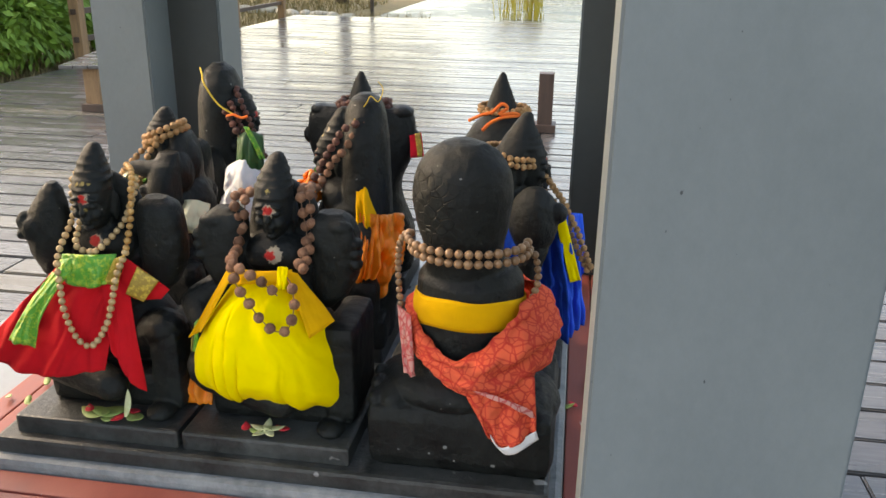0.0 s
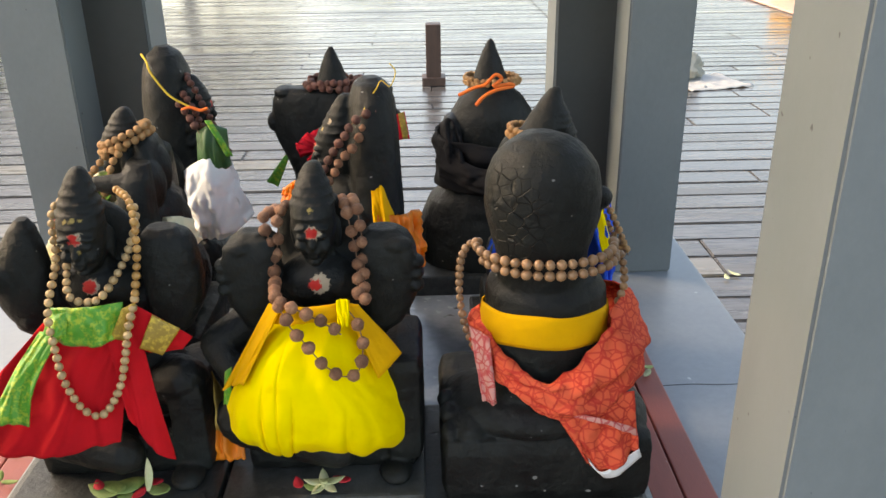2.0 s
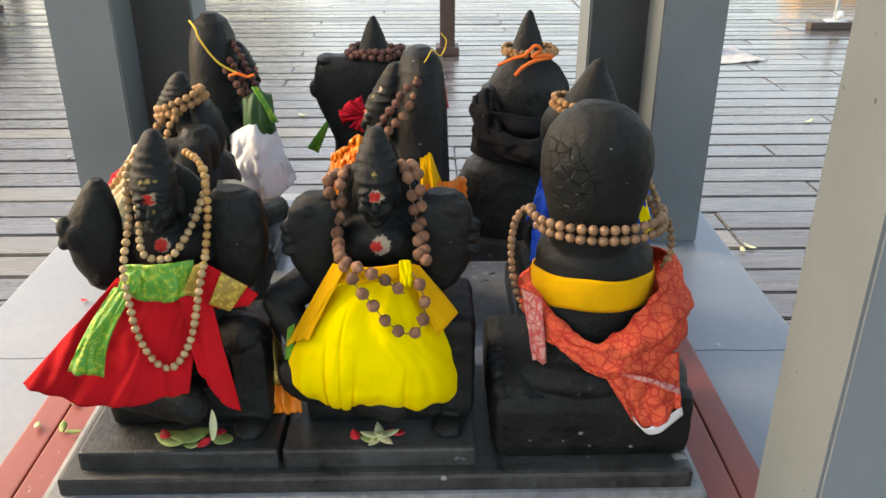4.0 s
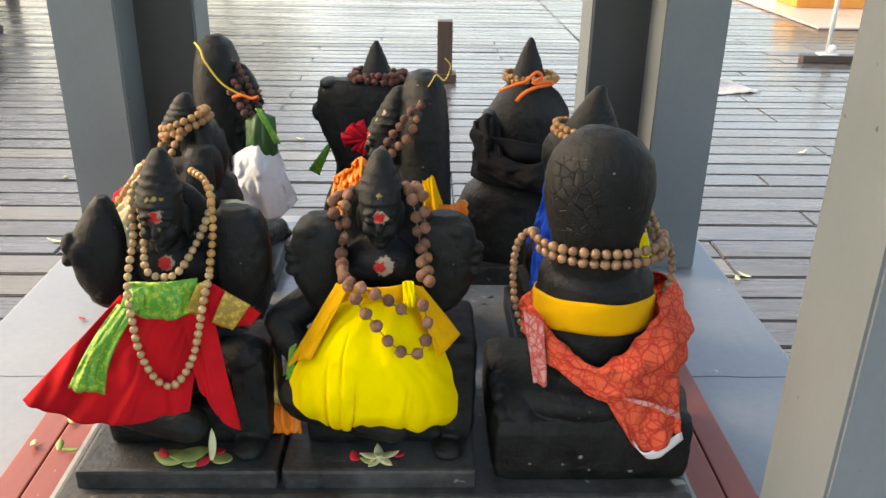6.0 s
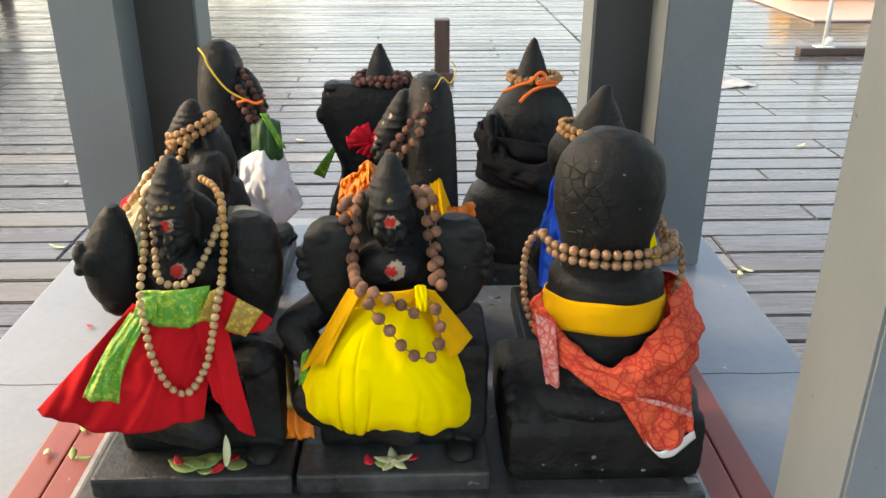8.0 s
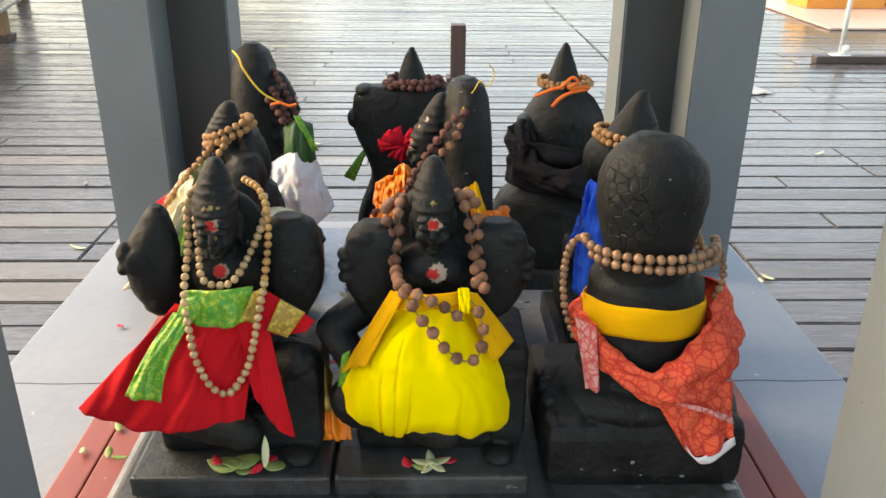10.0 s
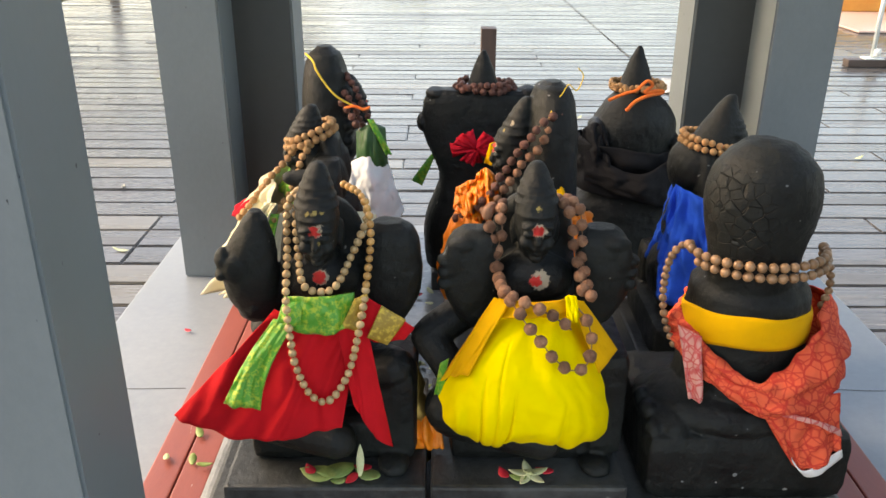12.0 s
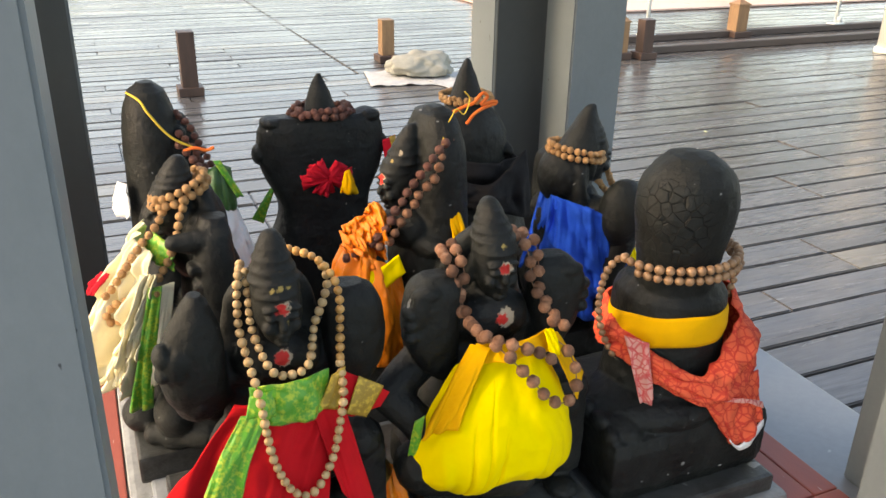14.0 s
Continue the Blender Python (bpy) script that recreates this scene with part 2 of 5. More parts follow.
def prism(bm, outline, z0, z1):
    """A solid over a plan outline."""
    vs = [[bm.verts.new((x, y, z)) for x, y in outline] for z in (z0, z1)]
    n = len(outline)
    bm.faces.new(vs[1])
    bm.faces.new(vs[0][::-1])
    for i in range(n):
        j = (i + 1) % n
        bm.faces.new((vs[0][i], vs[0][j], vs[1][j], vs[1][i]))
    bmesh.ops.recalc_face_normals(bm, faces=bm.faces)
    return bm


def curve_pts(ctrl, n):
    """n points on a smooth curve through the control points."""
    p = [Vector(c) for c in ctrl]
    p = [2 * p[0] - p[1]] + p + [2 * p[-1] - p[-2]]
    segs = len(p) - 3
    out = []
    for k in range(n):
        s = k / (n - 1) * segs
        i = min(int(s), segs - 1)
        t = s - i
        a, b, c, d = p[i:i + 4]
        out.append(0.5 * (2 * b + (c - a) * t + (2 * a - 5 * b + 4 * c - d) * t * t + (3 * b - a - 3 * c + d) * t ** 3))
    return out


def tube(bm, pts, r, sides=6, close=False):
    rings = []
    n = len(pts)
    for i, q in enumerate(pts):
        d = (pts[min(i + 1, n - 1)] - pts[max(i - 1, 0)]).normalized()
        u = d.orthogonal().normalized() if i == 0 else (u - d * u.dot(d)).normalized()
        w = d.cross(u)
        rr = r(i / (n - 1)) if callable(r) else r
        rings.append([bm.verts.new(q + rr * (math.cos(a) * u + math.sin(a) * w)) for a in (2 * math.pi * k / sides for k in range(sides))])
    for a, b in zip(rings, rings[1:]):
        for k in range(sides):
            bm.faces.new((a[k], a[(k + 1) % sides], b[(k + 1) % sides], b[k]))
    bm.faces.new(rings[0][::-1])
    bm.faces.new(rings[-1])
    return bm


def spaced(ctrl, gap):
    fine = curve_pts(ctrl, 400)
    out, acc = [fine[0]], 0.0
    for a, b in zip(fine, fine[1:]):
        acc += (b - a).length
        if acc >= gap:
            out.append(b.copy())
            acc = 0.0
    return out


def bead_mesh(name, r, material, knobbly):
    bm = bmesh.new()
    if knobbly:
        bmesh.ops.create_icosphere(bm, subdivisions=2, radius=r)
        for v in bm.verts:
            a = math.atan2(v.co.y, v.co.x)
            k = 0.13 * noise.noise(v.co / r * 2.3) + 0.07 * noise.noise(v.co / r * 6.0) - 0.06 * (math.cos(5 * a) > 0.85)
            v.co *= 1 + k
    else:
        bmesh.ops.create_uvsphere(bm, u_segments=12, v_segments=8, radius=r)
        for v in bm.verts:
            v.co.z *= 0.9
    me = bpy.data.meshes.new(name)
    bm.to_mesh(me)
    bm.free()
    me.materials.append(material)
    me.polygons.foreach_set("use_smooth", [True] * len(me.polygons))
    return me


BEADS = {}


def mala(label, strands, knobbly=True, name="bead_necklace", wobble=0.0):
    """A bead string; strands: (control points, bead radius, material key, gap factor)."""
    first = strands[0][0][0]
    root = empty(name, *first)
    tagged(root, label, "necklace", "", "")
    rng = random.Random(len(label) * 7 + len(strands))
    for ctrl, r, key, gap in strands:
        pts = spaced(ctrl, 2 * r * gap)
        under(part("string", tube(bmesh.new(), curve_pts(ctrl, 60), 0.0012 if gap < 1.15 else 0.0009, 5), M["string"]), root)
        if (key, r, knobbly) not in BEADS:
            BEADS[key, r, knobbly] = bead_mesh("bead", r, M[key], knobbly)
        for q in pts:
            ob = new("bead", BEADS[key, r, knobbly])
            ob.matrix_basis = Matrix.Translation(q + Vector([rng.uniform(-wobble, wobble) for _ in range(3)])) @ Euler([rng.uniform(0, 6.28) for _ in range(3)]).to_matrix().to_4x4() @ Matrix.Scale(rng.uniform(0.93, 1.06), 4)
            under(ob, root)
    return root


def sheet(top, bottom, folds=6, depth=0.006, bulge=0.0, nu=48, nv=22, grow=1.0, seed=0, face=(0, -1, 0), middle=None, crumple=0.5, tuck=0.0, creases=(), scallop=0.0):
    """A hanging cloth between an upper and a lower edge, with folds that deepen downwards."""
    a, b = curve_pts(top, nu), curve_pts(bottom, nu)
    mid = curve_pts(middle, nu) if middle else None
    f = Vector(face)
    bm = bmesh.new()
    grid = []
    for j in range(nv):
        v = j / (nv - 1)
        row = []
        for i in range(nu):
            u = i / (nu - 1)
            if mid:
                q = a[i] * (2 * (v - 0.5) * (v - 1)) + mid[i] * (4 * v * (1 - v)) + b[i] * (2 * v * (v - 0.5))
            else:
                q = a[i].lerp(b[i], v)
            w = 0.25 * noise.noise((u * 2.3 + seed, v * 1.7, seed * 1.7))
            k = 1.7 * noise.noise(((u + 0.3 * w) * folds * 2.0 + seed * 3.1, v * 0.9, seed)) + 0.9 * noise.noise(((u + w) * folds * 4.3 + seed, v * 1.6, seed + 5))
            k += crumple * noise.noise((u * 7 + seed, v * 6, 3.3 + seed)) + 0.5 * crumple * noise.noise((u * 15 + seed, v * 13, 7.3 + seed))
            q = q + f * (depth * (0.25 + v ** grow) * k + bulge * math.sin(math.pi * u) * math.sin(math.pi * min(1, v * 1.0)) ** 0.8)
            for u0, w0, deep, v0 in creases:
                q = q - f * deep * math.exp(-((u - u0 - 0.02 * math.sin(5 * v + 9 * u0)) / w0) ** 2) * min(1, max(0, (v - v0) / 0.35))
            q.z -= scallop * v ** 6 * noise.noise((u * 9 + seed, 0.7, seed))
            if tuck and v > 0.8:
                q = q - f * tuck * ((v - 0.8) / 0.2) ** 2
            row.append(bm.verts.new(q))
        grid.append(row)
    for r0, r1 in zip(grid, grid[1:]):
        for i in range(nu - 1):
            bm.faces.new((r0[i], r0[i + 1], r1[i + 1], r1[i]))
    bmesh.ops.recalc_face_normals(bm, faces=bm.faces)
    return bm


def cloth(name, bm, key, parent=None, label="", category="cloth", thick=0.0022):
    ob = part(name, bm, M[key], None, label, True)
    s = ob.modifiers.new("thickness", 'SOLIDIFY')
    s.thickness, s.offset = thick, 0.0
    if parent is not None:
        under(ob, parent)
    else:
        tagged(ob, label, category)
    return ob


def loft(bm, rings, p=2.0, n=44):
    """A solid through rounded cross-sections; rings: z, centre x, centre y, half width, half depth; p: squareness."""
    rows = []
    keys = np.array(rings, dtype=float)
    steps = np.linspace(0, len(keys) - 1, 3 * len(keys) - 2)
    for st in steps:
        i = min(int(st), len(keys) - 2)
        t = st - i
        a, b, c, d = (keys[min(max(i + o, 0), len(keys) - 1)] for o in (-1, 0, 1, 2))
        z, cx, cy, rx, ry = 0.5 * (2 * b + (c - a) * t + (2 * a - 5 * b + 4 * c - d) * t * t + (3 * b - a - 3 * c + d) * t ** 3)
        z, rx, ry = b[0] + (c[0] - b[0]) * t, max(rx, 0.003), max(ry, 0.003)
        row = []
        for k in range(n):
            a = 2 * math.pi * k / n
            c, d = math.cos(a), math.sin(a)
            row.append(bm.verts.new((cx + rx * math.copysign(abs(c) ** (2 / p), c), cy + ry * math.copysign(abs(d) ** (2 / p), d), z)))
        rows.append(row)
    for a, b in zip(rows, rows[1:]):
        for k in range(n):
            bm.faces.new((a[k], a[(k + 1) % n], b[(k + 1) % n], b[k]))
    bm.faces.new(rows[0][::-1])
    bm.faces.new(rows[-1])
    return bm


CHISEL = bpy.data.textures.new("chisel", 'CLOUDS')
CHISEL.noise_scale = 0.03


def idol(name, label, place, turn, blobs, material, voxel=0.0028, smooth=1):
    """One carved figure from overlapping rounded masses. blobs: ('e', centre, radii, tilt), ('c', a, b, ra, rb), ('b', lo, hi, bevel), ('l', rings, squareness)."""
    bm = bmesh.new()
    for b in blobs:
        if b[0] == 'e':
            rot = Euler([radians(v) for v in (b[3] if len(b) > 3 else (0, 0, 0))])
            bmesh.ops.create_icosphere(bm, subdivisions=3, radius=1, matrix=Matrix.LocRotScale(b[1], rot, b[2]))
        elif b[0] == 'c':
            p, q = Vector(b[1]), Vector(b[2])
            n = 5
            for k in range(n):
                t = k / (n - 1)
                bmesh.ops.create_icosphere(bm, subdivisions=2, radius=b[3] + (b[4] - b[3]) * t, matrix=Matrix.Translation(p.lerp(q, t)))
            tube(bm, [p, p.lerp(q, 0.5), q], lambda t: (b[3] + (b[4] - b[3]) * t), 14)
        elif b[0] == 'l':
            loft(bm, b[1], b[2])
        else:
            box(bm, b[1], b[2], b[3])
    ob = part(name, bm, material, None, "", True)
    ob.matrix_basis = pose(*place, 0, 0, turn)
    r = ob.modifiers.new("merge", 'REMESH')
    r.mode, r.voxel_size, r.use_smooth_shade = 'VOXEL', voxel, True
    s = ob.modifiers.new("soften", 'SMOOTH')
    s.iterations, s.factor = smooth, 0.5
    d = ob.modifiers.new("hand_cut", 'DISPLACE')
    d.texture, d.strength, d.mid_level = CHISEL, 0.0042, 0.5
    return tagged(ob, label, "statue", "nine planetary idols")


# ---- structure ----
def structure(ob, label, category):
    return tagged(ob, label, category, "", "structure")


ground = part("ground", box(bmesh.new(), (-400, -400, -0.6), (400, 900, -0.25)), M["earth"])
structure(ground, "damp brown earth under and beyond the deck", "ground")

plinth = part("plinth", box(bmesh.new(), (-1.405, 0.62, -0.02), (0.392, 2.575, PLINTH), 0.006), M["plinth"])
structure(plinth, "pale grey painted concrete platform with hairline cracks", "platform")
for cx in (-1.40, 0.145):
    crack = part("crack", tube(bmesh.new(), curve_pts([(cx, 1.648, PLINTH), (cx + 0.06, 1.651, PLINTH), (cx + 0.13, 1.647, PLINTH), (cx + 0.245, 1.65, PLINTH)], 24), 0.0011, 4), M["slab"], plinth, "hairline crack")


def corner_column(sx, sy, name):
    """An L-shaped column whose notch faces the middle of the platform."""
    x0, x1 = (0.043, 0.346) if sy < 0 else (0.008, 0.314)
    y0, ym, y1 = (0.911, 1.062, 1.20) if sy < 0 else (2.48, 2.335, 2.193)
    xm = x0 + 0.15
    pts = [(x0, y0), (x1, y0), (x1, y1), (xm, y1), (xm, ym), (x0, ym)]
    mid = -0.487 if sy < 0 else -0.497
    pts = [(x if sx > 0 else 2 * mid - x, y) for x, y in pts]
    bm = prism(bmesh.new(), pts, PLINTH, 2.86)
    bmesh.ops.bevel(bm, geom=list(bm.edges), offset=0.004, segments=2, affect='EDGES')
    ob = part(name, bm, M["post"])
    # back columns only: thin dark sheet added to deepen the notch's shade
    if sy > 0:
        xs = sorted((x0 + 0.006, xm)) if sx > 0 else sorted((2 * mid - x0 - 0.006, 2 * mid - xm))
        part("recess_panel", box(bmesh.new(), (xs[0], ym - 0.005, PLINTH + 0.002), (xs[1], ym - 0.001, 2.85)), M["notch_shade"], ob, "dark grey sheet added to deepen the shade in the notch")
    return structure(ob, "blue-grey painted L-shaped corner column with small chips", "column")


for i, (sx, sy) in enumerate(((-1, -1), (1, -1), (-1, 1), (1, 1))):
    corner_column(sx, sy, "column_%d" % (i + 1))
bm = bmesh.new()
box(bm, (-1.75, 0.5, 2.86), (0.75, 2.85, 3.0))
structure(part("roof", bm, M["post"]), "plain grey roof slab over the shrine", "roof")

# red boards round the idols
red_frame = empty("red_board_frame", -0.49, 1.2, PLINTH)
structure(red_frame, "red oxide painted boards framing the idols", "boards")
for x in (-1.108, -1.052, 0.057, 0.113):
    under(part("board", box(bmesh.new(), (x - 0.0265, 1.165, PLINTH + 0.002), (x + 0.0265, 2.42, PLINTH + 0.02), 0.003), M["red_board"]), red_frame)
for y in (1.078, 1.136):
    under(part("board", box(bmesh.new(), (-1.134, y - 0.0265, PLINTH + 0.002), (0.139, y + 0.0265, PLINTH + 0.02), 0.003), M["red_board"]), red_frame)

bed = part("cement_bed", box(bmesh.new(), (-1.022, 1.168, PLINTH), (0.028, 2.40, PLINTH + 0.04), 0.012), M["cement"])
structure(bed, "rough grey cement bed under the idols", "bed")
inner = part("inner_floor", box(bmesh.new(), (-0.985, 1.21, PLINTH + 0.03), (-0.005, 2.38, BED), 0.006), M["wet_floor"])
structure(inner, "wet grey-blue painted floor between the idols", "floor")
step = part("black_step", box(bmesh.new(), (-0.993, 1.187, PLINTH + 0.035), (0.005, 1.5, 0.655), 0.008), M["slab"])
structure(step, "black-painted step along the front idols", "step")


def base_slab(x0, x1, y0, y1):
    bm = box(bmesh.new(), (x0, y0, BED - 0.005), (x1, y1, SLAB), 0.006)
    ob = part("base_slab", bm, M["slab"])
    return tagged(ob, "black oiled stone base slab worn grey at the edges", "base", "idol base slabs")


for sx0, sx1, sy0, sy1 in ((-0.963, -0.650, 1.21, 1.53), (-0.643, -0.338, 1.21, 1.53),
                           (-1.0, -0.775, 1.585, 1.87), (-0.60, -0.37, 1.60, 1.86), (-0.235, 0.015, 1.575, 1.87),
                           (-0.98, -0.77, 1.93, 2.2), (-0.65, -0.40, 2.0, 2.22), (-0.36, 0.0, 1.97, 2.29)):
    base_slab(sx0, sx1, sy0, sy1)


# ---- idols ----
RED, WHT, YEL = (0.50, 0.02, 0.015), (0.38, 0.30, 0.21), (0.34, 0.24, 0.07)


def crown(h0, h1, r, y=0.0, lean=0.0, tiers=((0.02, 1.04), (0.24, 0.93), (0.46, 0.79), (0.68, 0.61))):
    """A tall crown that tapers from the brow to a blunt tip, with low rolled bands."""
    top = h1 - h0
    out = [('l', [(h0 - 0.016, 0, y, r * 0.9, r * 0.95), (h0, 0, y, r, r), (h0 + top * 0.3, 0, y + lean * 0.3, r * 0.88, r * 0.88), (h0 + top * 0.6, 0, y + lean * 0.6, r * 0.68, r * 0.68),
                  (h0 + top * 0.85, 0, y + lean * 0.85, r * 0.47, r * 0.47), (h0 + top * 0.96, 0, y + lean, r * 0.30, r * 0.30), (h1, 0, y + lean, r * 0.12, r * 0.12)], 2.0)]
    for t, k in tiers:
        out.append(('e', (0, y + lean * t, h0 + top * t), (r * k * 1.09, r * k * 1.09, 0.0048)))
    return out


def face(z, y, w=0.030):
    """Long oval face with brow, eyes, nose, lips, chin and ears."""
    out = [('l', [(z - 0.044, 0, y - 0.006, 0.008, 0.010), (z - 0.036, 0, y - 0.004, 0.017, 0.020), (z - 0.018, 0, y, w * 0.86, 0.031), (z + 0.006, 0, y, w, 0.034), (z + 0.030, 0, y, w * 1.02, 0.034), (z + 0.042, 0, y + 0.002, w, 0.032)], 2.3),
           ('c', (0, y - 0.033, z + 0.014), (0, y - 0.040, z - 0.008), 0.004, 0.0065),
           ('e', (0, y - 0.034, z - 0.0195), (0.0105, 0.007, 0.0032)), ('e', (0, y - 0.032, z - 0.0265), (0.009, 0.007, 0.0032)), ('e', (0, y - 0.022, z - 0.037), (0.010, 0.011, 0.006)),
           ('e', (0, y - 0.002, z + 0.030), (w * 1.08, 0.0365, 0.0035))]
    for s in (-1, 1):
        out += [('e', (s * 0.0138, y - 0.0335, z + 0.004), (0.0085, 0.006, 0.0042)), ('e', (s * 0.0145, y - 0.0325, z + 0.016), (0.012, 0.0075, 0.0032), (0, 12 * s, 0)), ('e', (s * 0.016, y - 0.026, z - 0.012), (0.010, 0.010, 0.010)),
                ('e', (s * (w + 0.001), y + 0.014, z - 0.008), (0.006, 0.010, 0.026))]
    return out


def seated(tip=0.485, head=0.0, lean=0.006):
    """Seated figure with one leg folded and one hanging; it faces -y. head: how far the head sits back."""
    y = -0.060 + head
    return face(0.388, y, 0.030) + crown(0.432, tip, 0.0305, y + 0.004, lean) + [
        ('l', [(0.27, 0, -0.012, 0.084, 0.036), (0.32, 0, y + 0.046, 0.070, 0.030), (0.345, 0, y + 0.052, 0.067, 0.022), (0.375, 0, y + 0.052, 0.062, 0.021), (0.40, 0, y + 0.050, 0.053, 0.020), (0.42, 0, y + 0.046, 0.038, 0.018), (0.434, 0, y + 0.040, 0.020, 0.014)], 2.2),
        ('c', (0, -0.03, 0.28), (0, y + 0.020, 0.35), 0.034, 0.025), ('e', (0, -0.034, 0.308), (0.060, 0.044, 0.042)),
        ('e', (0, -0.008, 0.235), (0.076, 0.056, 0.10)), ('e', (0, -0.012, 0.285), (0.096, 0.042, 0.032)),
        ('e', (0, 0.0, 0.14), (0.10, 0.07, 0.08)), ('b', (-0.125, -0.085, 0.0), (0.135, 0.075, 0.075), 0.02),
        ('c', (-0.03, -0.04, 0.11), (-0.125, -0.075, 0.10), 0.05, 0.042), ('c', (-0.12, -0.07, 0.085), (0.02, -0.11, 0.06), 0.04, 0.03),
        ('c', (0.05, -0.01, 0.12), (0.105, -0.055, 0.155), 0.05, 0.038), ('b', (0.08, -0.09, 0.0), (0.142, 0.06, 0.165), 0.024),
        ('e', (0.105, -0.10, 0.012), (0.026, 0.035, 0.014))]


def arm_blade(s):
    """Raised arm that holds a leaf-shaped blade."""
    return [('c', (0.075 * s, -0.01, 0.27), (0.105 * s, -0.03, 0.262), 0.034, 0.034),
            ('l', [(0.232, 0.088 * s, -0.03, 0.012, 0.018), (0.26, 0.104 * s, -0.032, 0.036, 0.028), (0.30, 0.110 * s, -0.036, 0.042, 0.032), (0.335, 0.109 * s, -0.038, 0.042, 0.030), (0.37, 0.103 * s, -0.036, 0.033, 0.026), (0.40, 0.098 * s, -0.032, 0.018, 0.018), (0.412, 0.097 * s, -0.030, 0.009, 0.010)], 2.2),
            ('e', (0.146 * s, -0.052, 0.343), (0.012, 0.018, 0.018)), ('e', (0.148 * s, -0.056, 0.322), (0.010, 0.015, 0.012)), ('e', (0.128 * s, -0.064, 0.33), (0.018, 0.010, 0.022))]


def arm_slab(s, out=0.165, top=0.397, fingers=False):
    """Raised arm as a broad rounded slab, narrowing towards the elbow."""
    m = out - 0.042
    b = [('c', (0.075 * s, -0.01, 0.27), ((m - 0.01) * s, -0.03, 0.255), 0.034, 0.030),
         ('l', [(0.215, (m - 0.022) * s, -0.026, 0.012, 0.016), (0.24, (m - 0.012) * s, -0.03, 0.028, 0.026), (0.28, (m - 0.002) * s, -0.034, 0.039, 0.031), (0.32, m * s, -0.036, 0.042, 0.032), (top - 0.028, (m - 0.003) * s, -0.036, 0.040, 0.031), (top - 0.010, (m - 0.006) * s, -0.034, 0.033, 0.026), (top, (m - 0.008) * s, -0.033, 0.020, 0.016)], 2.8)]
    if fingers:
        b += [('e', ((out - 0.004) * s, -0.052, z), (0.012, 0.016, 0.010)) for z in (0.325, 0.342, 0.305)]
        b += [('e', ((out - 0.018) * s, -0.060, 0.345), (0.014, 0.010, 0.030)), ('e', ((out - 0.03) * s, -0.056, top - 0.020), (0.024, 0.014, 0.012))]
    return b


XA, XB, XC, YF, YC = -0.807, -0.488, -0.150, 1.362, 1.338
spots_a = [((0.002, -0.090, 0.405), 0.0102, WHT), ((0, -0.091, 0.404), 0.0088, RED), ((0.002, -0.077, 0.324), 0.0118, WHT), ((0, -0.077, 0.324), 0.0105, RED),
           ((0, -0.091, 0.430), 0.003, YEL), ((0.011, -0.089, 0.429), 0.003, YEL), ((-0.010, -0.089, 0.428), 0.002, YEL), ((0.004, -0.083, 0.452), 0.002, YEL),
           ((0.006, -0.098, 0.386), 0.003, YEL)]
idol("idol", "black stone idol with tall crown, red and white paste on brow", (XA, YF, SLAB - 0.003), 0,
     seated(0.492, 0.0, 0.012) + arm_blade(-1) + arm_slab(1, 0.151, 0.398), idol_mat("black_idol_red_paste", spots_a))

spots_b = [((0.002, -0.072, 0.398), 0.0112, WHT), ((0, -0.073, 0.397), 0.0088, RED), ((0.006, -0.070, 0.318), 0.0150, WHT), ((0, -0.070, 0.318), 0.0105, RED),
           ((0, -0.068, 0.428), 0.004, YEL)]
idol("idol", "black stone idol with smooth pointed crown and raised hands", (XB, YF, SLAB - 0.003), 0,
     seated(0.485, 0.020, 0.022) + arm_slab(-1, 0.138, 0.388, True) + arm_slab(1, 0.148, 0.390, True) + [('c', (-0.10, -0.01, 0.24), (-0.160, -0.035, 0.205), 0.030, 0.028), ('c', (-0.160, -0.035, 0.205), (-0.10, -0.09, 0.14), 0.028, 0.026),
      ('b', (0.09, -0.10, 0.02), (0.15, 0.06, 0.205), 0.022)], idol_mat("black_idol_white_paste", spots_b))

idol("idol", "black stone serpent-hooded idol seen from its scaled back", (XC, YC, SLAB - 0.003), 0,
     [('l', [(0.285, -0.004, -0.008, 0.072, 0.070), (0.315, -0.008, -0.016, 0.066, 0.062), (0.345, -0.011, -0.022, 0.066, 0.060), (0.385, -0.013, -0.026, 0.074, 0.064), (0.425, -0.014, -0.028, 0.081, 0.069), (0.458, -0.014, -0.028, 0.081, 0.070), (0.488, -0.014, -0.027, 0.073, 0.064), (0.510, -0.014, -0.025, 0.056, 0.050), (0.524, -0.014, -0.023, 0.034, 0.032), (0.530, -0.014, -0.022, 0.012, 0.012)], 2.05),
      ('l', [(0.10, 0, 0, 0.105, 0.095), (0.16, 0, 0, 0.095, 0.092), (0.26, 0, 0, 0.091, 0.090), (0.292, 0, 0, 0.088, 0.086), (0.312, 0, -0.002, 0.074, 0.072)], 2.2),
      ('b', (-0.162, -0.118, -0.032), (0.158, 0.16, 0.088), 0.026), ('e', (-0.118, -0.02, 0.088), (0.045, 0.09, 0.030)), ('e', (-0.02, -0.02, 0.10), (0.13, 0.10, 0.045)), ('e', (0.08, -0.02, 0.07), (0.085, 0.10, 0.05)),
      ('e', (-0.150, -0.055, 0.098), (0.014, 0.02, 0.016)), ('e', (-0.152, -0.02, 0.100), (0.014, 0.016, 0.016)), ('e', (-0.148, -0.085, 0.085), (0.014, 0.018, 0.016))],
     idol_mat("black_scaled_idol", (), ((-0.088, -0.070, 0.42), 0.085)))

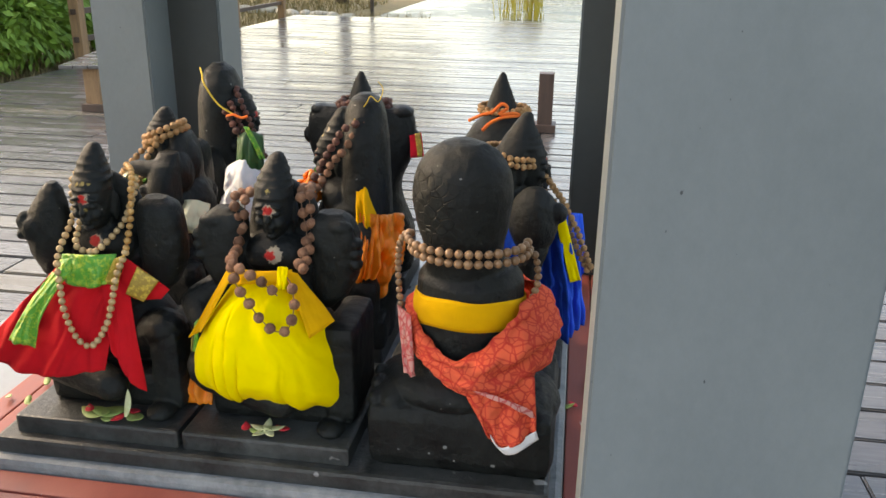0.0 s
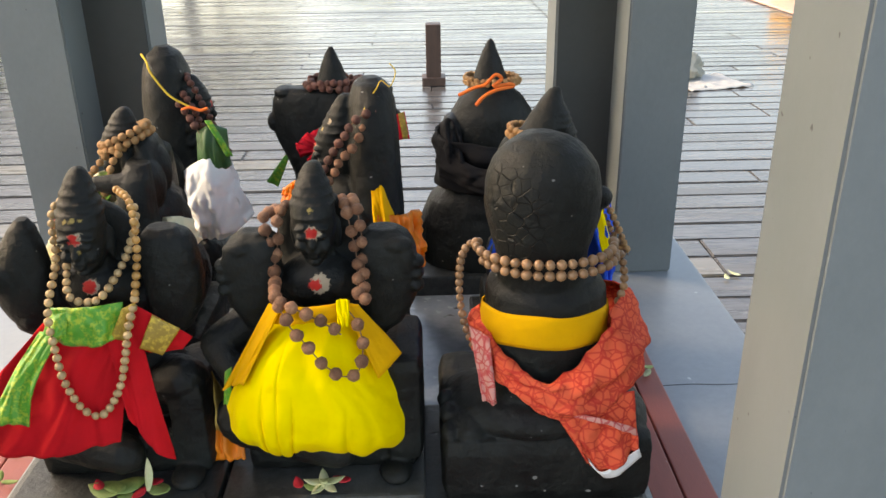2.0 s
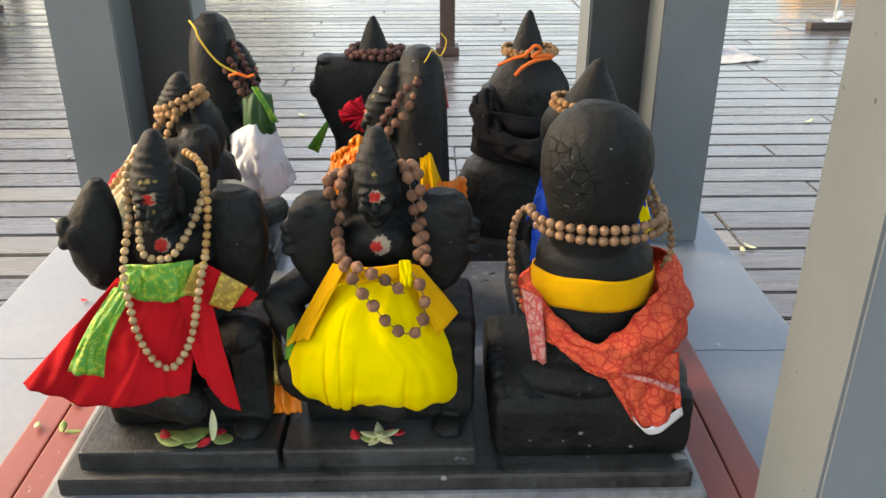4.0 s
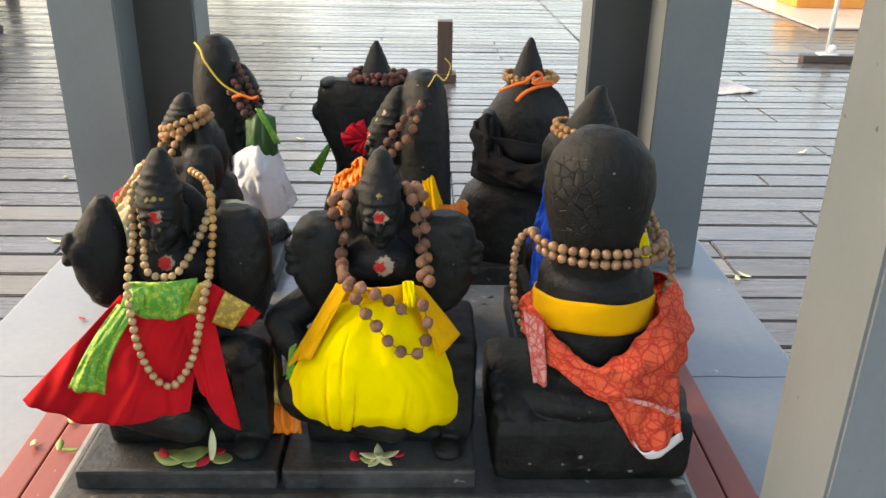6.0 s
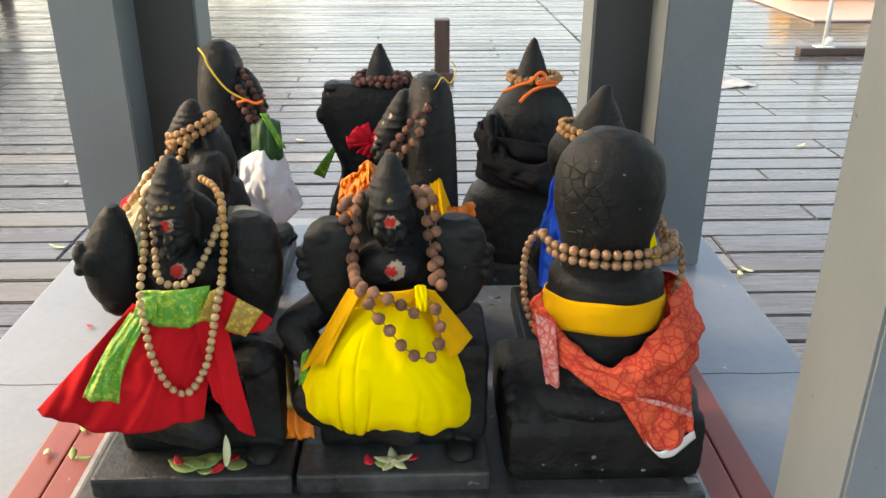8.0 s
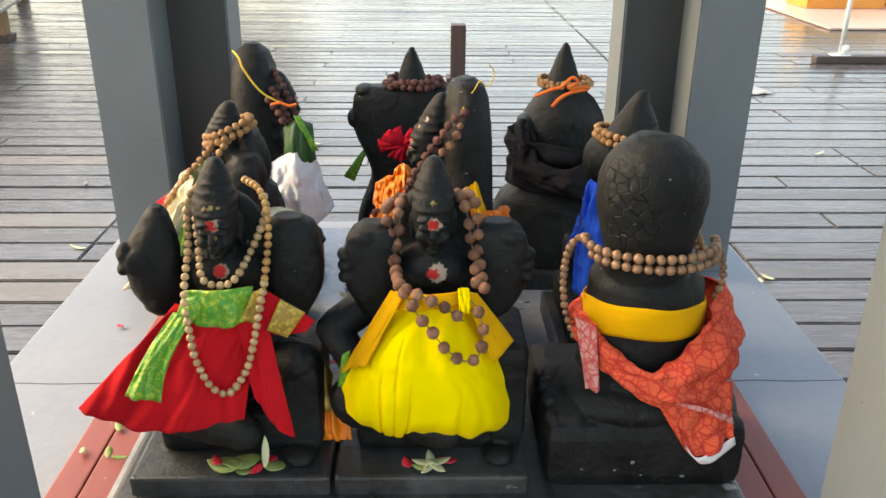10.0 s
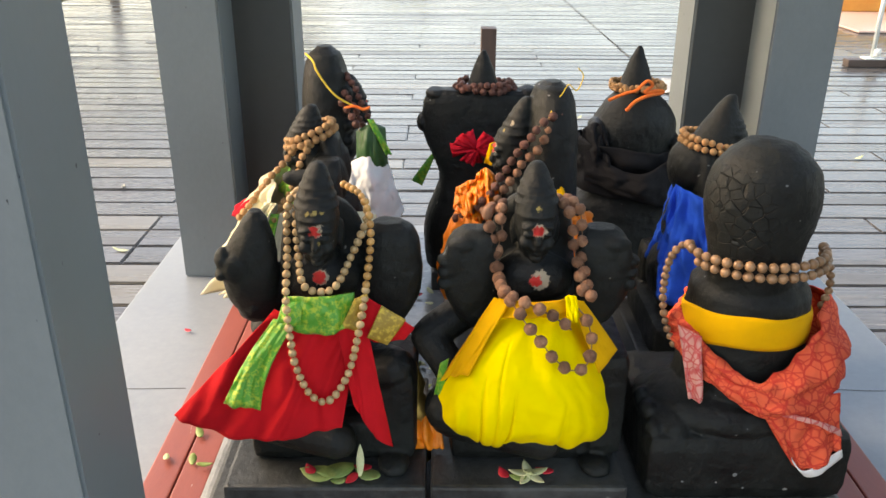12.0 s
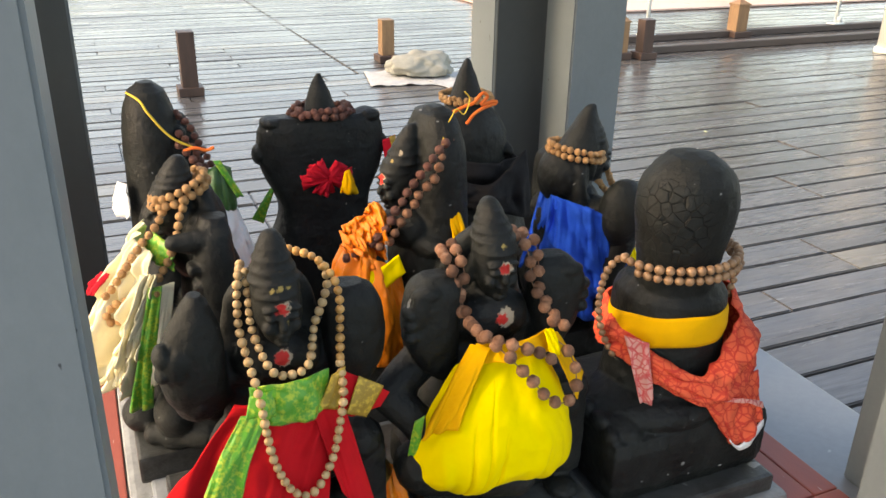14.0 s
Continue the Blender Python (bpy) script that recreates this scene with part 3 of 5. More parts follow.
# middle row: the idols of the sides face outwards, the middle one faces the same way as its neighbour
idol("idol", "black stone idol with carved crown facing the side", (-0.826, 1.715, SLAB - 0.003), -90,
     seated(0.480, 0.0, 0.01) + arm_slab(-1, 0.150, 0.385) + [('e', (0, -0.018, 0.36), (0.042, 0.044, 0.06)), ('e', (0.045, -0.016, 0.345), (0.052, 0.040, 0.055)),
      ('l', [(0.19, 0.090, 0.0, 0.030, 0.030), (0.25, 0.098, -0.012, 0.036, 0.034), (0.33, 0.100, -0.014, 0.036, 0.032), (0.375, 0.092, -0.012, 0.030, 0.028), (0.398, 0.078, -0.008, 0.018, 0.02)], 2.6),
      ('c', (0.10, -0.03, 0.365), (0.105, -0.075, 0.37), 0.022, 0.014), ('b', (0.095, -0.060, 0.315), (0.128, 0.0, 0.335), 0.008), ('b', (0.095, -0.055, 0.27), (0.128, 0.02, 0.305), 0.010), ('b', (0.09, -0.045, 0.215), (0.125, 0.02, 0.258), 0.010),
      ('e', (-0.06, -0.13, 0.04), (0.05, 0.05, 0.045)), ('e', (0.10, -0.10, 0.06), (0.045, 0.04, 0.045)), ('e', (0.03, -0.15, 0.03), (0.045, 0.04, 0.032)), ('e', (0.12, -0.04, 0.05), (0.03, 0.05, 0.04)), ('c', (0.09, -0.14, 0.02), (0.14, -0.06, 0.03), 0.02, 0.022)],
     idol_mat("black_idol_side", [((0.002, -0.090, 0.405), 0.0102, WHT), ((0, -0.091, 0.404), 0.0088, RED)]))

idol("idol", "black stone idol against a tall rounded back plate", (-0.444, 1.705, SLAB - 0.003), -84,
     seated(0.500, 0.012, 0.020) + [('l', [(0.0, 0, 0.02, 0.095, 0.06), (0.22, 0, 0.022, 0.092, 0.055), (0.36, 0, 0.022, 0.084, 0.050), (0.44, 0, 0.022, 0.077, 0.046), (0.49, 0, 0.022, 0.062, 0.040), (0.517, 0, 0.022, 0.042, 0.030), (0.528, 0, 0.022, 0.018, 0.014)], 2.4),
      ('e', (-0.09, 0.02, 0.24), (0.035, 0.035, 0.045)), ('e', (0.09, 0.02, 0.24), (0.035, 0.035, 0.045))]
     + [('e', (0, -0.042 + 0.004 * k, 0.436 + 0.014 * k), (0.031 - 0.0045 * k, 0.031 - 0.0045 * k, 0.006)) for k in range(5)],
     idol_mat("black_idol_middle", [((0.002, -0.082, 0.405), 0.0102, WHT), ((0, -0.083, 0.404), 0.0088, RED), ((0, -0.08, 0.320), 0.012, WHT), ((0, -0.082, 0.320), 0.008, RED), ((0.012, -0.07, 0.44), 0.003, YEL), ((0.02, -0.055, 0.455), 0.004, WHT)]))

idol("idol", "black stone idol with curved conical crown seen from behind", (-0.14, 1.712, SLAB - 0.003), 90,
     seated(0.482, 0.0, 0.0) + arm_slab(1, 0.150, 0.385) + [('l', [(0.395, 0, -0.028, 0.045, 0.046), (0.42, 0, -0.032, 0.041, 0.042), (0.45, 0, -0.040, 0.031, 0.033), (0.48, 0, -0.048, 0.018, 0.021), (0.498, 0, -0.053, 0.009, 0.011), (0.502, 0, -0.054, 0.004, 0.005)], 2.0),
      ('e', (0, 0.0, 0.365), (0.054, 0.052, 0.062)), ('e', (-0.10, -0.080, 0.305), (0.040, 0.050, 0.072)), ('e', (-0.105, -0.125, 0.325), (0.018, 0.022, 0.022)), ('c', (-0.10, -0.085, 0.25), (-0.09, -0.05, 0.14), 0.03, 0.026), ('c', (-0.05, -0.04, 0.30), (-0.10, -0.08, 0.29), 0.034, 0.034)],
     idol_mat("black_idol_blue", [((0.002, -0.090, 0.405), 0.0102, WHT), ((0, -0.091, 0.404), 0.0088, RED)]))

# back row
idol("idol", "black stone idol under a smooth tall hooded plate", (-0.893, 2.05, SLAB - 0.003), 90,
     seated(0.47, 0.0, 0.0) + [('l', [(0.10, 0, -0.004, 0.085, 0.055), (0.25, 0, -0.004, 0.086, 0.056), (0.36, 0, -0.006, 0.085, 0.056), (0.43, 0, -0.006, 0.080, 0.054), (0.48, 0, -0.006, 0.066, 0.047), (0.515, 0, -0.006, 0.044, 0.034), (0.532, 0, -0.006, 0.018, 0.015)], 2.2),
      ('e', (-0.095, 0.0, 0.26), (0.04, 0.045, 0.075)), ('e', (0.095, 0.0, 0.26), (0.04, 0.045, 0.075))]
     + [('c', (-0.05, -0.055, 0.33 + 0.035 * k), (0.05, -0.055, 0.33 + 0.035 * k), 0.014, 0.014) for k in range(4)],
     idol_mat("black_idol_hooded", [((0.002, -0.090, 0.405), 0.0102, WHT), ((0, -0.091, 0.404), 0.0088, RED), ((0, -0.082, 0.320), 0.012, RED)]))

idol("idol", "black stone idol with broad raised arms seen from behind", (-0.531, 2.095, SLAB - 0.003), 180,
     [('l', [(0.40, 0, 0, 0.042, 0.036), (0.435, 0, 0, 0.036, 0.032), (0.47, 0, 0, 0.025, 0.024), (0.50, 0, 0, 0.013, 0.013), (0.516, 0, 0, 0.005, 0.005)], 2.0),
      ('l', [(0.0, 0, 0, 0.132, 0.10), (0.06, 0, 0, 0.138, 0.10), (0.11, 0, 0, 0.135, 0.094), (0.16, 0, 0, 0.118, 0.082), (0.205, 0, 0, 0.102, 0.070), (0.245, 0, 0, 0.106, 0.062), (0.29, 0, 0, 0.126, 0.056), (0.33, 0, 0, 0.140, 0.050), (0.365, 0, 0, 0.142, 0.048), (0.40, 0, 0, 0.138, 0.045), (0.420, 0, 0, 0.128, 0.040), (0.428, 0, 0, 0.112, 0.030)], 2.7),
      ('e', (0.108, 0, 0.418), (0.026, 0.034, 0.014)), ('e', (-0.106, 0, 0.418), (0.030, 0.036, 0.018)), ('e', (0.142, 0, 0.350), (0.012, 0.026, 0.022)), ('e', (-0.142, 0, 0.350), (0.012, 0.026, 0.022))],
     idol_mat("black_idol_broad"))

idol("idol", "black stone idol with bell-shaped head and tall cone", (-0.174, 2.108, SLAB - 0.003), 180,
     [('l', [(0.0, 0, 0, 0.166, 0.125), (0.05, 0, 0, 0.170, 0.125), (0.11, 0, 0, 0.163, 0.115), (0.155, 0, 0, 0.143, 0.105), (0.185, 0, 0, 0.112, 0.095), (0.22, 0, 0, 0.096, 0.085), (0.28, 0, 0, 0.098, 0.084), (0.325, 0, 0, 0.101, 0.084), (0.36, -0.004, 0, 0.094, 0.080), (0.395, -0.004, 0, 0.072, 0.066), (0.415, -0.002, 0, 0.052, 0.050), (0.432, 0, 0, 0.040, 0.038), (0.46, 0, 0, 0.031, 0.030), (0.495, 0, 0, 0.018, 0.018), (0.518, 0, 0, 0.009, 0.009), (0.526, 0, 0, 0.004, 0.004)], 2.15),
      ('e', (0.088, 0.02, 0.335), (0.022, 0.05, 0.028)), ('e', (-0.09, 0.02, 0.31), (0.018, 0.05, 0.020))],
     idol_mat("black_idol_cone"))


# ---- garments ----
def garment(label, x, y, z, name="garment", category="garment"):
    ob = empty(name, x, y, z)
    return tagged(ob, label, category)


# red dress of the first idol
g = garment("red cotton dress with green and gold brocade sash", XA, 1.24, 0.78)
cloth("skirt", sheet([(-0.874, 1.275, 0.962), (-0.840, 1.258, 0.961), (-0.803, 1.252, 0.957), (-0.767, 1.256, 0.959), (-0.745, 1.270, 0.959)],
                     [(-1.029, 1.235, 0.804), (-0.979, 1.222, 0.788), (-0.928, 1.212, 0.775), (-0.867, 1.208, 0.777), (-0.817, 1.210, 0.786), (-0.775, 1.215, 0.795)], 2.6, 0.0085, 0.0, 80, 34, 0.4, 1, crumple=0.3), "red", g)
cloth("skirt_tail", sheet([(-0.784, 1.252, 0.957), (-0.762, 1.254, 0.961), (-0.740, 1.264, 0.962)],
                          [(-0.755, 1.215, 0.837), (-0.734, 1.210, 0.798), (-0.700, 1.210, 0.761)], 1.5, 0.005, 0.0, 24, 24, 0.8, 3, crumple=0.25), "red", g)
cloth("sash", sheet([(-0.856, 1.264, 0.989), (-0.802, 1.244, 0.998), (-0.753, 1.260, 0.997)], [(-0.856, 1.250, 0.947), (-0.802, 1.230, 0.942), (-0.758, 1.247, 0.949)], 2, 0.005, 0.004, 40, 14, 0.3, 5, crumple=0.6), "green", g, "green and gold brocade sash")
cloth("sash_tail", sheet([(-0.871, 1.250, 0.959), (-0.835, 1.240, 0.960)], [(-0.945, 1.205, 0.842), (-0.890, 1.198, 0.836)], 1.0, 0.005, 0.003, 22, 28, 0.3, 6, crumple=0.5, middle=[(-0.911, 1.228, 0.904), (-0.875, 1.215, 0.897)]), "green", g, "hanging green and gold sash end")
cloth("sash_fold", sheet([(-0.857, 1.255, 0.981), (-0.828, 1.250, 0.988)], [(-0.872, 1.245, 0.940), (-0.830, 1.236, 0.957)], 1.5, 0.006, 0.008, 14, 14, 0.6, 7), "green", g)
cloth("gold_border", sheet([(-0.752, 1.250, 0.992), (-0.733, 1.252, 1.000)], [(-0.773, 1.244, 0.949), (-0.748, 1.244, 0.943)], 1, 0.002, 0.002, 14, 14, 1, 8), "gold", g, "gold brocade border")
cloth("side_flap", sheet([(-0.740, 1.262, 0.992), (-0.710, 1.265, 0.970), (-0.667, 1.270, 0.934)], [(-0.752, 1.255, 0.937), (-0.722, 1.258, 0.917), (-0.682, 1.266, 0.917)], 1, 0.002, 0.004, 24, 14, 1, 9), "red", g)
cloth("flap_border", sheet([(-0.714, 1.255, 0.979), (-0.679, 1.258, 0.954)], [(-0.736, 1.246, 0.931), (-0.707, 1.250, 0.916)], 1, 0.001, 0.004, 16, 14, 1, 10), "gold", g, "gold brocade border")

# yellow dress of the second idol
g = garment("bright yellow gathered cotton dress with ochre yoke", XB, 1.24, 0.76)
cloth("skirt", sheet([(-0.560, 1.285, 0.944), (-0.527, 1.262, 0.965), (-0.493, 1.252, 0.975), (-0.456, 1.257, 0.970), (-0.423, 1.285, 0.943)],
                     [(-0.632, 1.275, 0.748), (-0.597, 1.225, 0.759), (-0.549, 1.212, 0.753), (-0.497, 1.210, 0.748), (-0.429, 1.212, 0.742), (-0.372, 1.262, 0.726)], 3.2, 0.0048, 0.009, 170, 50, 0.35, 21, crumple=0.7, tuck=0.028, scallop=0.018,
                     creases=((0.13, 0.020, 0.003, 0.25), (0.31, 0.010, 0.008, 0.40), (0.38, 0.009, 0.004, 0.1), (0.46, 0.009, 0.007, 0.5), (0.75, 0.011, 0.004, 0.55)),
                     middle=[(-0.632, 1.275, 0.822), (-0.587, 1.222, 0.865), (-0.535, 1.206, 0.879), (-0.486, 1.204, 0.879), (-0.428, 1.212, 0.874), (-0.370, 1.270, 0.828)]), "yellow", g)
cloth("yoke", sheet([(-0.544, 1.256, 0.992), (-0.492, 1.232, 0.996), (-0.437, 1.250, 0.996)], [(-0.551, 1.243, 0.963), (-0.495, 1.214, 0.981), (-0.436, 1.233, 0.970)], 2, 0.004, 0.004, 36, 12, 1, 12), "ochre", g, "ochre yellow yoke")
cloth("side_panel", sheet([(-0.550, 1.260, 0.990), (-0.530, 1.236, 0.993)], [(-0.628, 1.250, 0.857), (-0.589, 1.216, 0.887)], 1.5, 0.005, 0.004, 18, 18, 1, 13), "ochre", g, "ochre yellow edge")
cloth("side_panel", sheet([(-0.445, 1.238, 1.000), (-0.424, 1.238, 0.995)], [(-0.399, 1.208, 0.893), (-0.367, 1.250, 0.910)], 1, 0.003, 0.004, 20, 18, 1, 14), "ochre", g, "ochre yellow edge")
cloth("knot", sheet([(-0.453, 1.230, 1.008), (-0.437, 1.232, 1.007)], [(-0.450, 1.210, 0.980), (-0.434, 1.214, 0.977)], 1.5, 0.008, 0.006, 14, 12, 1, 15), "yellow", g)
cloth("green_border", sheet([(-0.628, 1.273, 0.873), (-0.616, 1.263, 0.886)], [(-0.642, 1.278, 0.788), (-0.625, 1.268, 0.811)], 1, 0.002, 0.002, 8, 10, 1, 16), "green", g, "green brocade border")


def loop_band(cx, cy, rx, ry, z0, z1, slant=0.0, sag=0.0, n=64, rows=8, jitter=0.003, seed=0):
    """A strip of cloth tied round a figure."""
    bm = bmesh.new()
    rings = []
    for j in range(rows + 1):
        t = j / rows
        ring = []
        for i in range(n):
            a = 2 * math.pi * i / n
            k = 1 + jitter / rx * noise.noise((math.cos(a) * 2, math.sin(a) * 2 + seed, t * 3)) * 2 + 0.03 * math.sin(math.pi * t)
            ring.append(bm.verts.new((cx + rx * k * math.cos(a), cy + ry * k * math.sin(a), z0 + (z1 - z0) * t + slant * math.cos(a) + sag * math.sin(a) + 0.004 * noise.noise((a * 1.3, t, seed)))))
        rings.append(ring)
    for r0, r1 in zip(rings, rings[1:]):
        for i in range(n):
            bm.faces.new((r0[i], r0[(i + 1) % n], r1[(i + 1) % n], r1[i]))
    return bm


# serpent idol: yellow band and printed orange scarf
cloth("waist_band", loop_band(XC - 0.001, YC, 0.0940, 0.0935, 0.893, 0.946, 0.0, -0.018, jitter=0.001, seed=3), "ochre", None, "mustard yellow cotton band tied round the idol", "cloth band")
g = garment("crumpled orange scarf printed with a darker web, tied round the idol", XC, 1.26, 0.80)


def ring_cloth(cx, cy, rx, ry, keys, n=110, rows=16, amp=0.008, seed=0):
    """A bunched scarf round a figure; keys: angle, lower z, upper z, how far it stands off."""
    ks = sorted(keys)
    bm = bmesh.new()
    rings = []
    for j in range(rows + 1):
        t = j / rows
        ring = []
        for i in range(n):
            a = 360 * i / n
            z0, z1, off = (np.interp(a, [k[0] for k in ks], [k[m] for k in ks], period=360) for m in (1, 2, 3))
            c, s = math.cos(radians(a)), math.sin(radians(a))
            f = 1.5 * noise.noise((c * 1.6 + seed, s * 1.6, t * 5.0 + c * 1.5)) + 0.9 * noise.noise((c * 4, s * 4 + seed, t * 9.0)) + 0.5 * noise.noise((c * 9, s * 9 + seed, t * 15.0))
            o = off * math.sin(math.pi * min(1, 0.12 + t * 0.86)) ** 0.6 + amp * f
            ring.append(bm.verts.new((cx + (rx + o) * c, cy + (ry + o) * s, z0 + (z1 - z0) * t + 0.006 * noise.noise((c * 3, s * 3, t * 4 + seed)))))
        rings.append(ring)
    for r0, r1 in zip(rings, rings[1:]):
        for i in range(n):
            bm.faces.new((r0[i], r0[(i + 1) % n], r1[(i + 1) % n], r1[i]))
    return bm


cloth("wrap", ring_cloth(XC, YC, 0.096, 0.098, ((0, 0.825, 0.965, 0.052), (320, 0.81, 0.945, 0.05), (295, 0.80, 0.89, 0.042), (268, 0.812, 0.868, 0.034), (235, 0.845, 0.89, 0.016), (200, 0.872, 0.925, 0.010), (120, 0.86, 0.93, 0.02), (50, 0.85, 0.95, 0.03)), 120, 18, 0.010, 5), "orange_print", g)
cloth("scarf_tail", sheet([(-0.165, 1.235, 0.845), (-0.10, 1.222, 0.84), (-0.03, 1.235, 0.845)], [(-0.105, 1.215, 0.752), (-0.078, 1.205, 0.725), (-0.022, 1.215, 0.758)], 1.4, 0.009, 0.008, 40, 24, 0.8, 23, crumple=0.7), "orange_print", g)
cloth("scarf_hem", sheet([(-0.135, 1.212, 0.83), (-0.085, 1.202, 0.822), (-0.03, 1.215, 0.795)], [(-0.125, 1.21, 0.822), (-0.075, 1.199, 0.812), (-0.025, 1.213, 0.782)], 2, 0.003, 0.002, 30, 6, 1, 24), "pink_print", g, "pale frayed hem")
cloth("scarf_end", sheet([(-0.268, 1.29, 0.93), (-0.24, 1.262, 0.925)], [(-0.250, 1.252, 0.822), (-0.230, 1.245, 0.82)], 1, 0.006, 0.004, 14, 24, 0.7, 25), "pink_print", g, "pale reverse side of the scarf end")
cloth("tail_lining", sheet([(-0.103, 1.212, 0.752), (-0.076, 1.202, 0.728), (-0.022, 1.212, 0.76)], [(-0.095, 1.212, 0.742), (-0.066, 1.202, 0.714), (-0.017, 1.212, 0.744)], 1, 0.003, 0.0, 20, 6, 1, 26), "white", g, "white lining edge")

# side idol: cream, green and yellow cloth hanging on its front
g = garment("cream cotton cloth with green and yellow brocade border", -1.0, 1.72, 0.80)
cloth("drape", sheet([(-0.93, 1.635, 1.03), (-0.95, 1.70, 1.035), (-0.93, 1.80, 1.03)], [(-1.015, 1.605, 0.82), (-1.06, 1.69, 0.80), (-1.02, 1.82, 0.81)], 4.5, 0.026, 0.02, 90, 34, 0.3, 31, (-0.8, -0.5, 0), crumple=1.0), "cream", g)
cloth("drape_side", sheet([(-0.955, 1.63, 1.0), (-0.93, 1.62, 1.0)], [(-1.03, 1.615, 0.84), (-0.995, 1.585, 0.805)], 3, 0.020, 0.016, 44, 30, 0.3, 37, (-0.5, -0.8, 0), crumple=0.9), "cream", g)
cloth("green_border", sheet([(-0.945, 1.61, 0.985), (-0.925, 1.61, 0.985)], [(-1.0, 1.575, 0.79), (-0.965, 1.58, 0.785)], 1.5, 0.005, 0.004, 14, 22, 1, 32, (-0.6, -0.8, 0)), "green", g, "green and yellow brocade border")
cloth("edge", sheet([(-0.925, 1.612, 0.985), (-0.905, 1.62, 0.985)], [(-0.965, 1.582, 0.82), (-0.935, 1.595, 0.83)], 1, 0.005, 0.004, 14, 20, 1, 33, (-0.6, -0.8, 0)), "cream", g)
cloth("collar", sheet([(-0.895, 1.66, 1.03), (-0.92, 1.72, 1.035), (-0.895, 1.79, 1.03)], [(-0.90, 1.635, 0.995), (-0.94, 1.72, 0.995), (-0.90, 1.80, 0.995)], 3, 0.006, 0.008, 30, 12, 0.5, 34, (-1, 0, 0)), "green", g, "green brocade collar")
cloth("tassel", sheet([(-1.0, 1.71, 0.975), (-1.012, 1.725, 0.975)], [(-1.03, 1.70, 0.945), (-1.035, 1.725, 0.942)], 2, 0.006, 0.006, 16, 12, 0.5, 35, (-1, 0, 0)), "scarlet", g, "red tassel")
cloth("knot", sheet([(-0.80, 1.62, 0.985), (-0.775, 1.61, 0.99), (-0.75, 1.635, 0.975)], [(-0.81, 1.60, 0.935), (-0.77, 1.585, 0.925), (-0.735, 1.615, 0.94)], 1.5, 0.010, 0.02, 26, 16, 0.3, 36, crumple=0.8), "cream", g, "knotted cream cloth")

# middle idol: orange satin
g = garment("orange satin wrap with yellow sash and knotted rosette", -0.53, 1.66, 0.85)
cloth("wrap", sheet([(-0.585, 1.650, 0.965), (-0.55, 1.640, 0.955), (-0.515, 1.635, 0.935)], [(-0.600, 1.645, 0.76), (-0.555, 1.625, 0.745), (-0.485, 1.620, 0.74)], 2.0, 0.010, 0.020, 60, 34, 0.3, 41, crumple=0.8), "orange", g)
cloth("front", sheet([(-0.560, 1.780, 0.967), (-0.582, 1.720, 0.972), (-0.580, 1.665, 0.950)], [(-0.595, 1.790, 0.771), (-0.612, 1.720, 0.770), (-0.600, 1.655, 0.759)], 2.2, 0.011, 0.024, 60, 34, 0.3, 42, (-1, 0, 0), crumple=0.8), "orange", g)
cloth("sash", sheet([(-0.588, 1.650, 0.93), (-0.555, 1.634, 0.945), (-0.52, 1.630, 0.968)], [(-0.585, 1.640, 0.895), (-0.55, 1.624, 0.908), (-0.51, 1.622, 0.935)], 1.5, 0.004, 0.004, 26, 10, 1, 43), "yellow", g, "yellow cotton sash")
cloth("rosette", sheet([(-0.598, 1.720, 1.000), (-0.569, 1.700, 1.022), (-0.538, 1.695, 1.020)], [(-0.604, 1.690, 0.962), (-0.569, 1.665, 0.942), (-0.532, 1.672, 0.952)], 1.3, 0.012, 0.02, 60, 24, 0.1, 44, crumple=2.0), "orange", g, "pleated orange rosette")
cloth("shoulder_fold", sheet([(-0.560, 1.700, 1.035), (-0.540, 1.692, 1.048), (-0.522, 1.700, 1.028)], [(-0.565, 1.680, 0.985), (-0.540, 1.668, 0.975), (-0.515, 1.680, 0.985)], 1.2, 0.012, 0.015, 40, 20, 0.2, 47, crumple=1.8), "orange", g)
cloth("side_knot", sheet([(-0.425, 1.625, 1.03), (-0.405, 1.63, 1.035), (-0.39, 1.65, 1.0)], [(-0.42, 1.605, 0.945), (-0.395, 1.605, 0.935), (-0.375, 1.63, 0.95)], 2, 0.008, 0.012, 26, 16, 0.6, 45), "ochre", g, "ochre cloth end")
cloth("side_wrap", sheet([(-0.415, 1.61, 0.985), (-0.375, 1.62, 0.98), (-0.345, 1.69, 0.965)], [(-0.46, 1.585, 0.76), (-0.40, 1.59, 0.775), (-0.345, 1.67, 0.86)], 3.5, 0.020, 0.022, 60, 34, 0.3, 46, (0.6, -0.8, 0), crumple=0.8), "orange", g)

# hooded idol: white cloth and deep green collar
g = garment("plain white cotton cloth with deep green collar", -0.76, 1.95, 0.83)
cloth("drape", sheet([(-0.873, 1.960, 0.944), (-0.826, 1.935, 0.984), (-0.781, 1.930, 1.002), (-0.748, 1.965, 0.981)], [(-0.868, 1.950, 0.838), (-0.819, 1.915, 0.825), (-0.757, 1.910, 0.829), (-0.712, 1.965, 0.858)], 2.2, 0.012, 0.030, 70, 40, 0.3, 57, crumple=1.0), "white", g)
cloth("collar", sheet([(-0.813, 1.955, 1.049), (-0.777, 1.942, 1.069), (-0.751, 1.965, 1.054)], [(-0.813, 1.940, 0.976), (-0.777, 1.928, 0.966), (-0.746, 1.950, 0.976)], 2, 0.006, 0.012, 26, 14, 0.5, 53), "deep_green", g, "deep green silk collar")
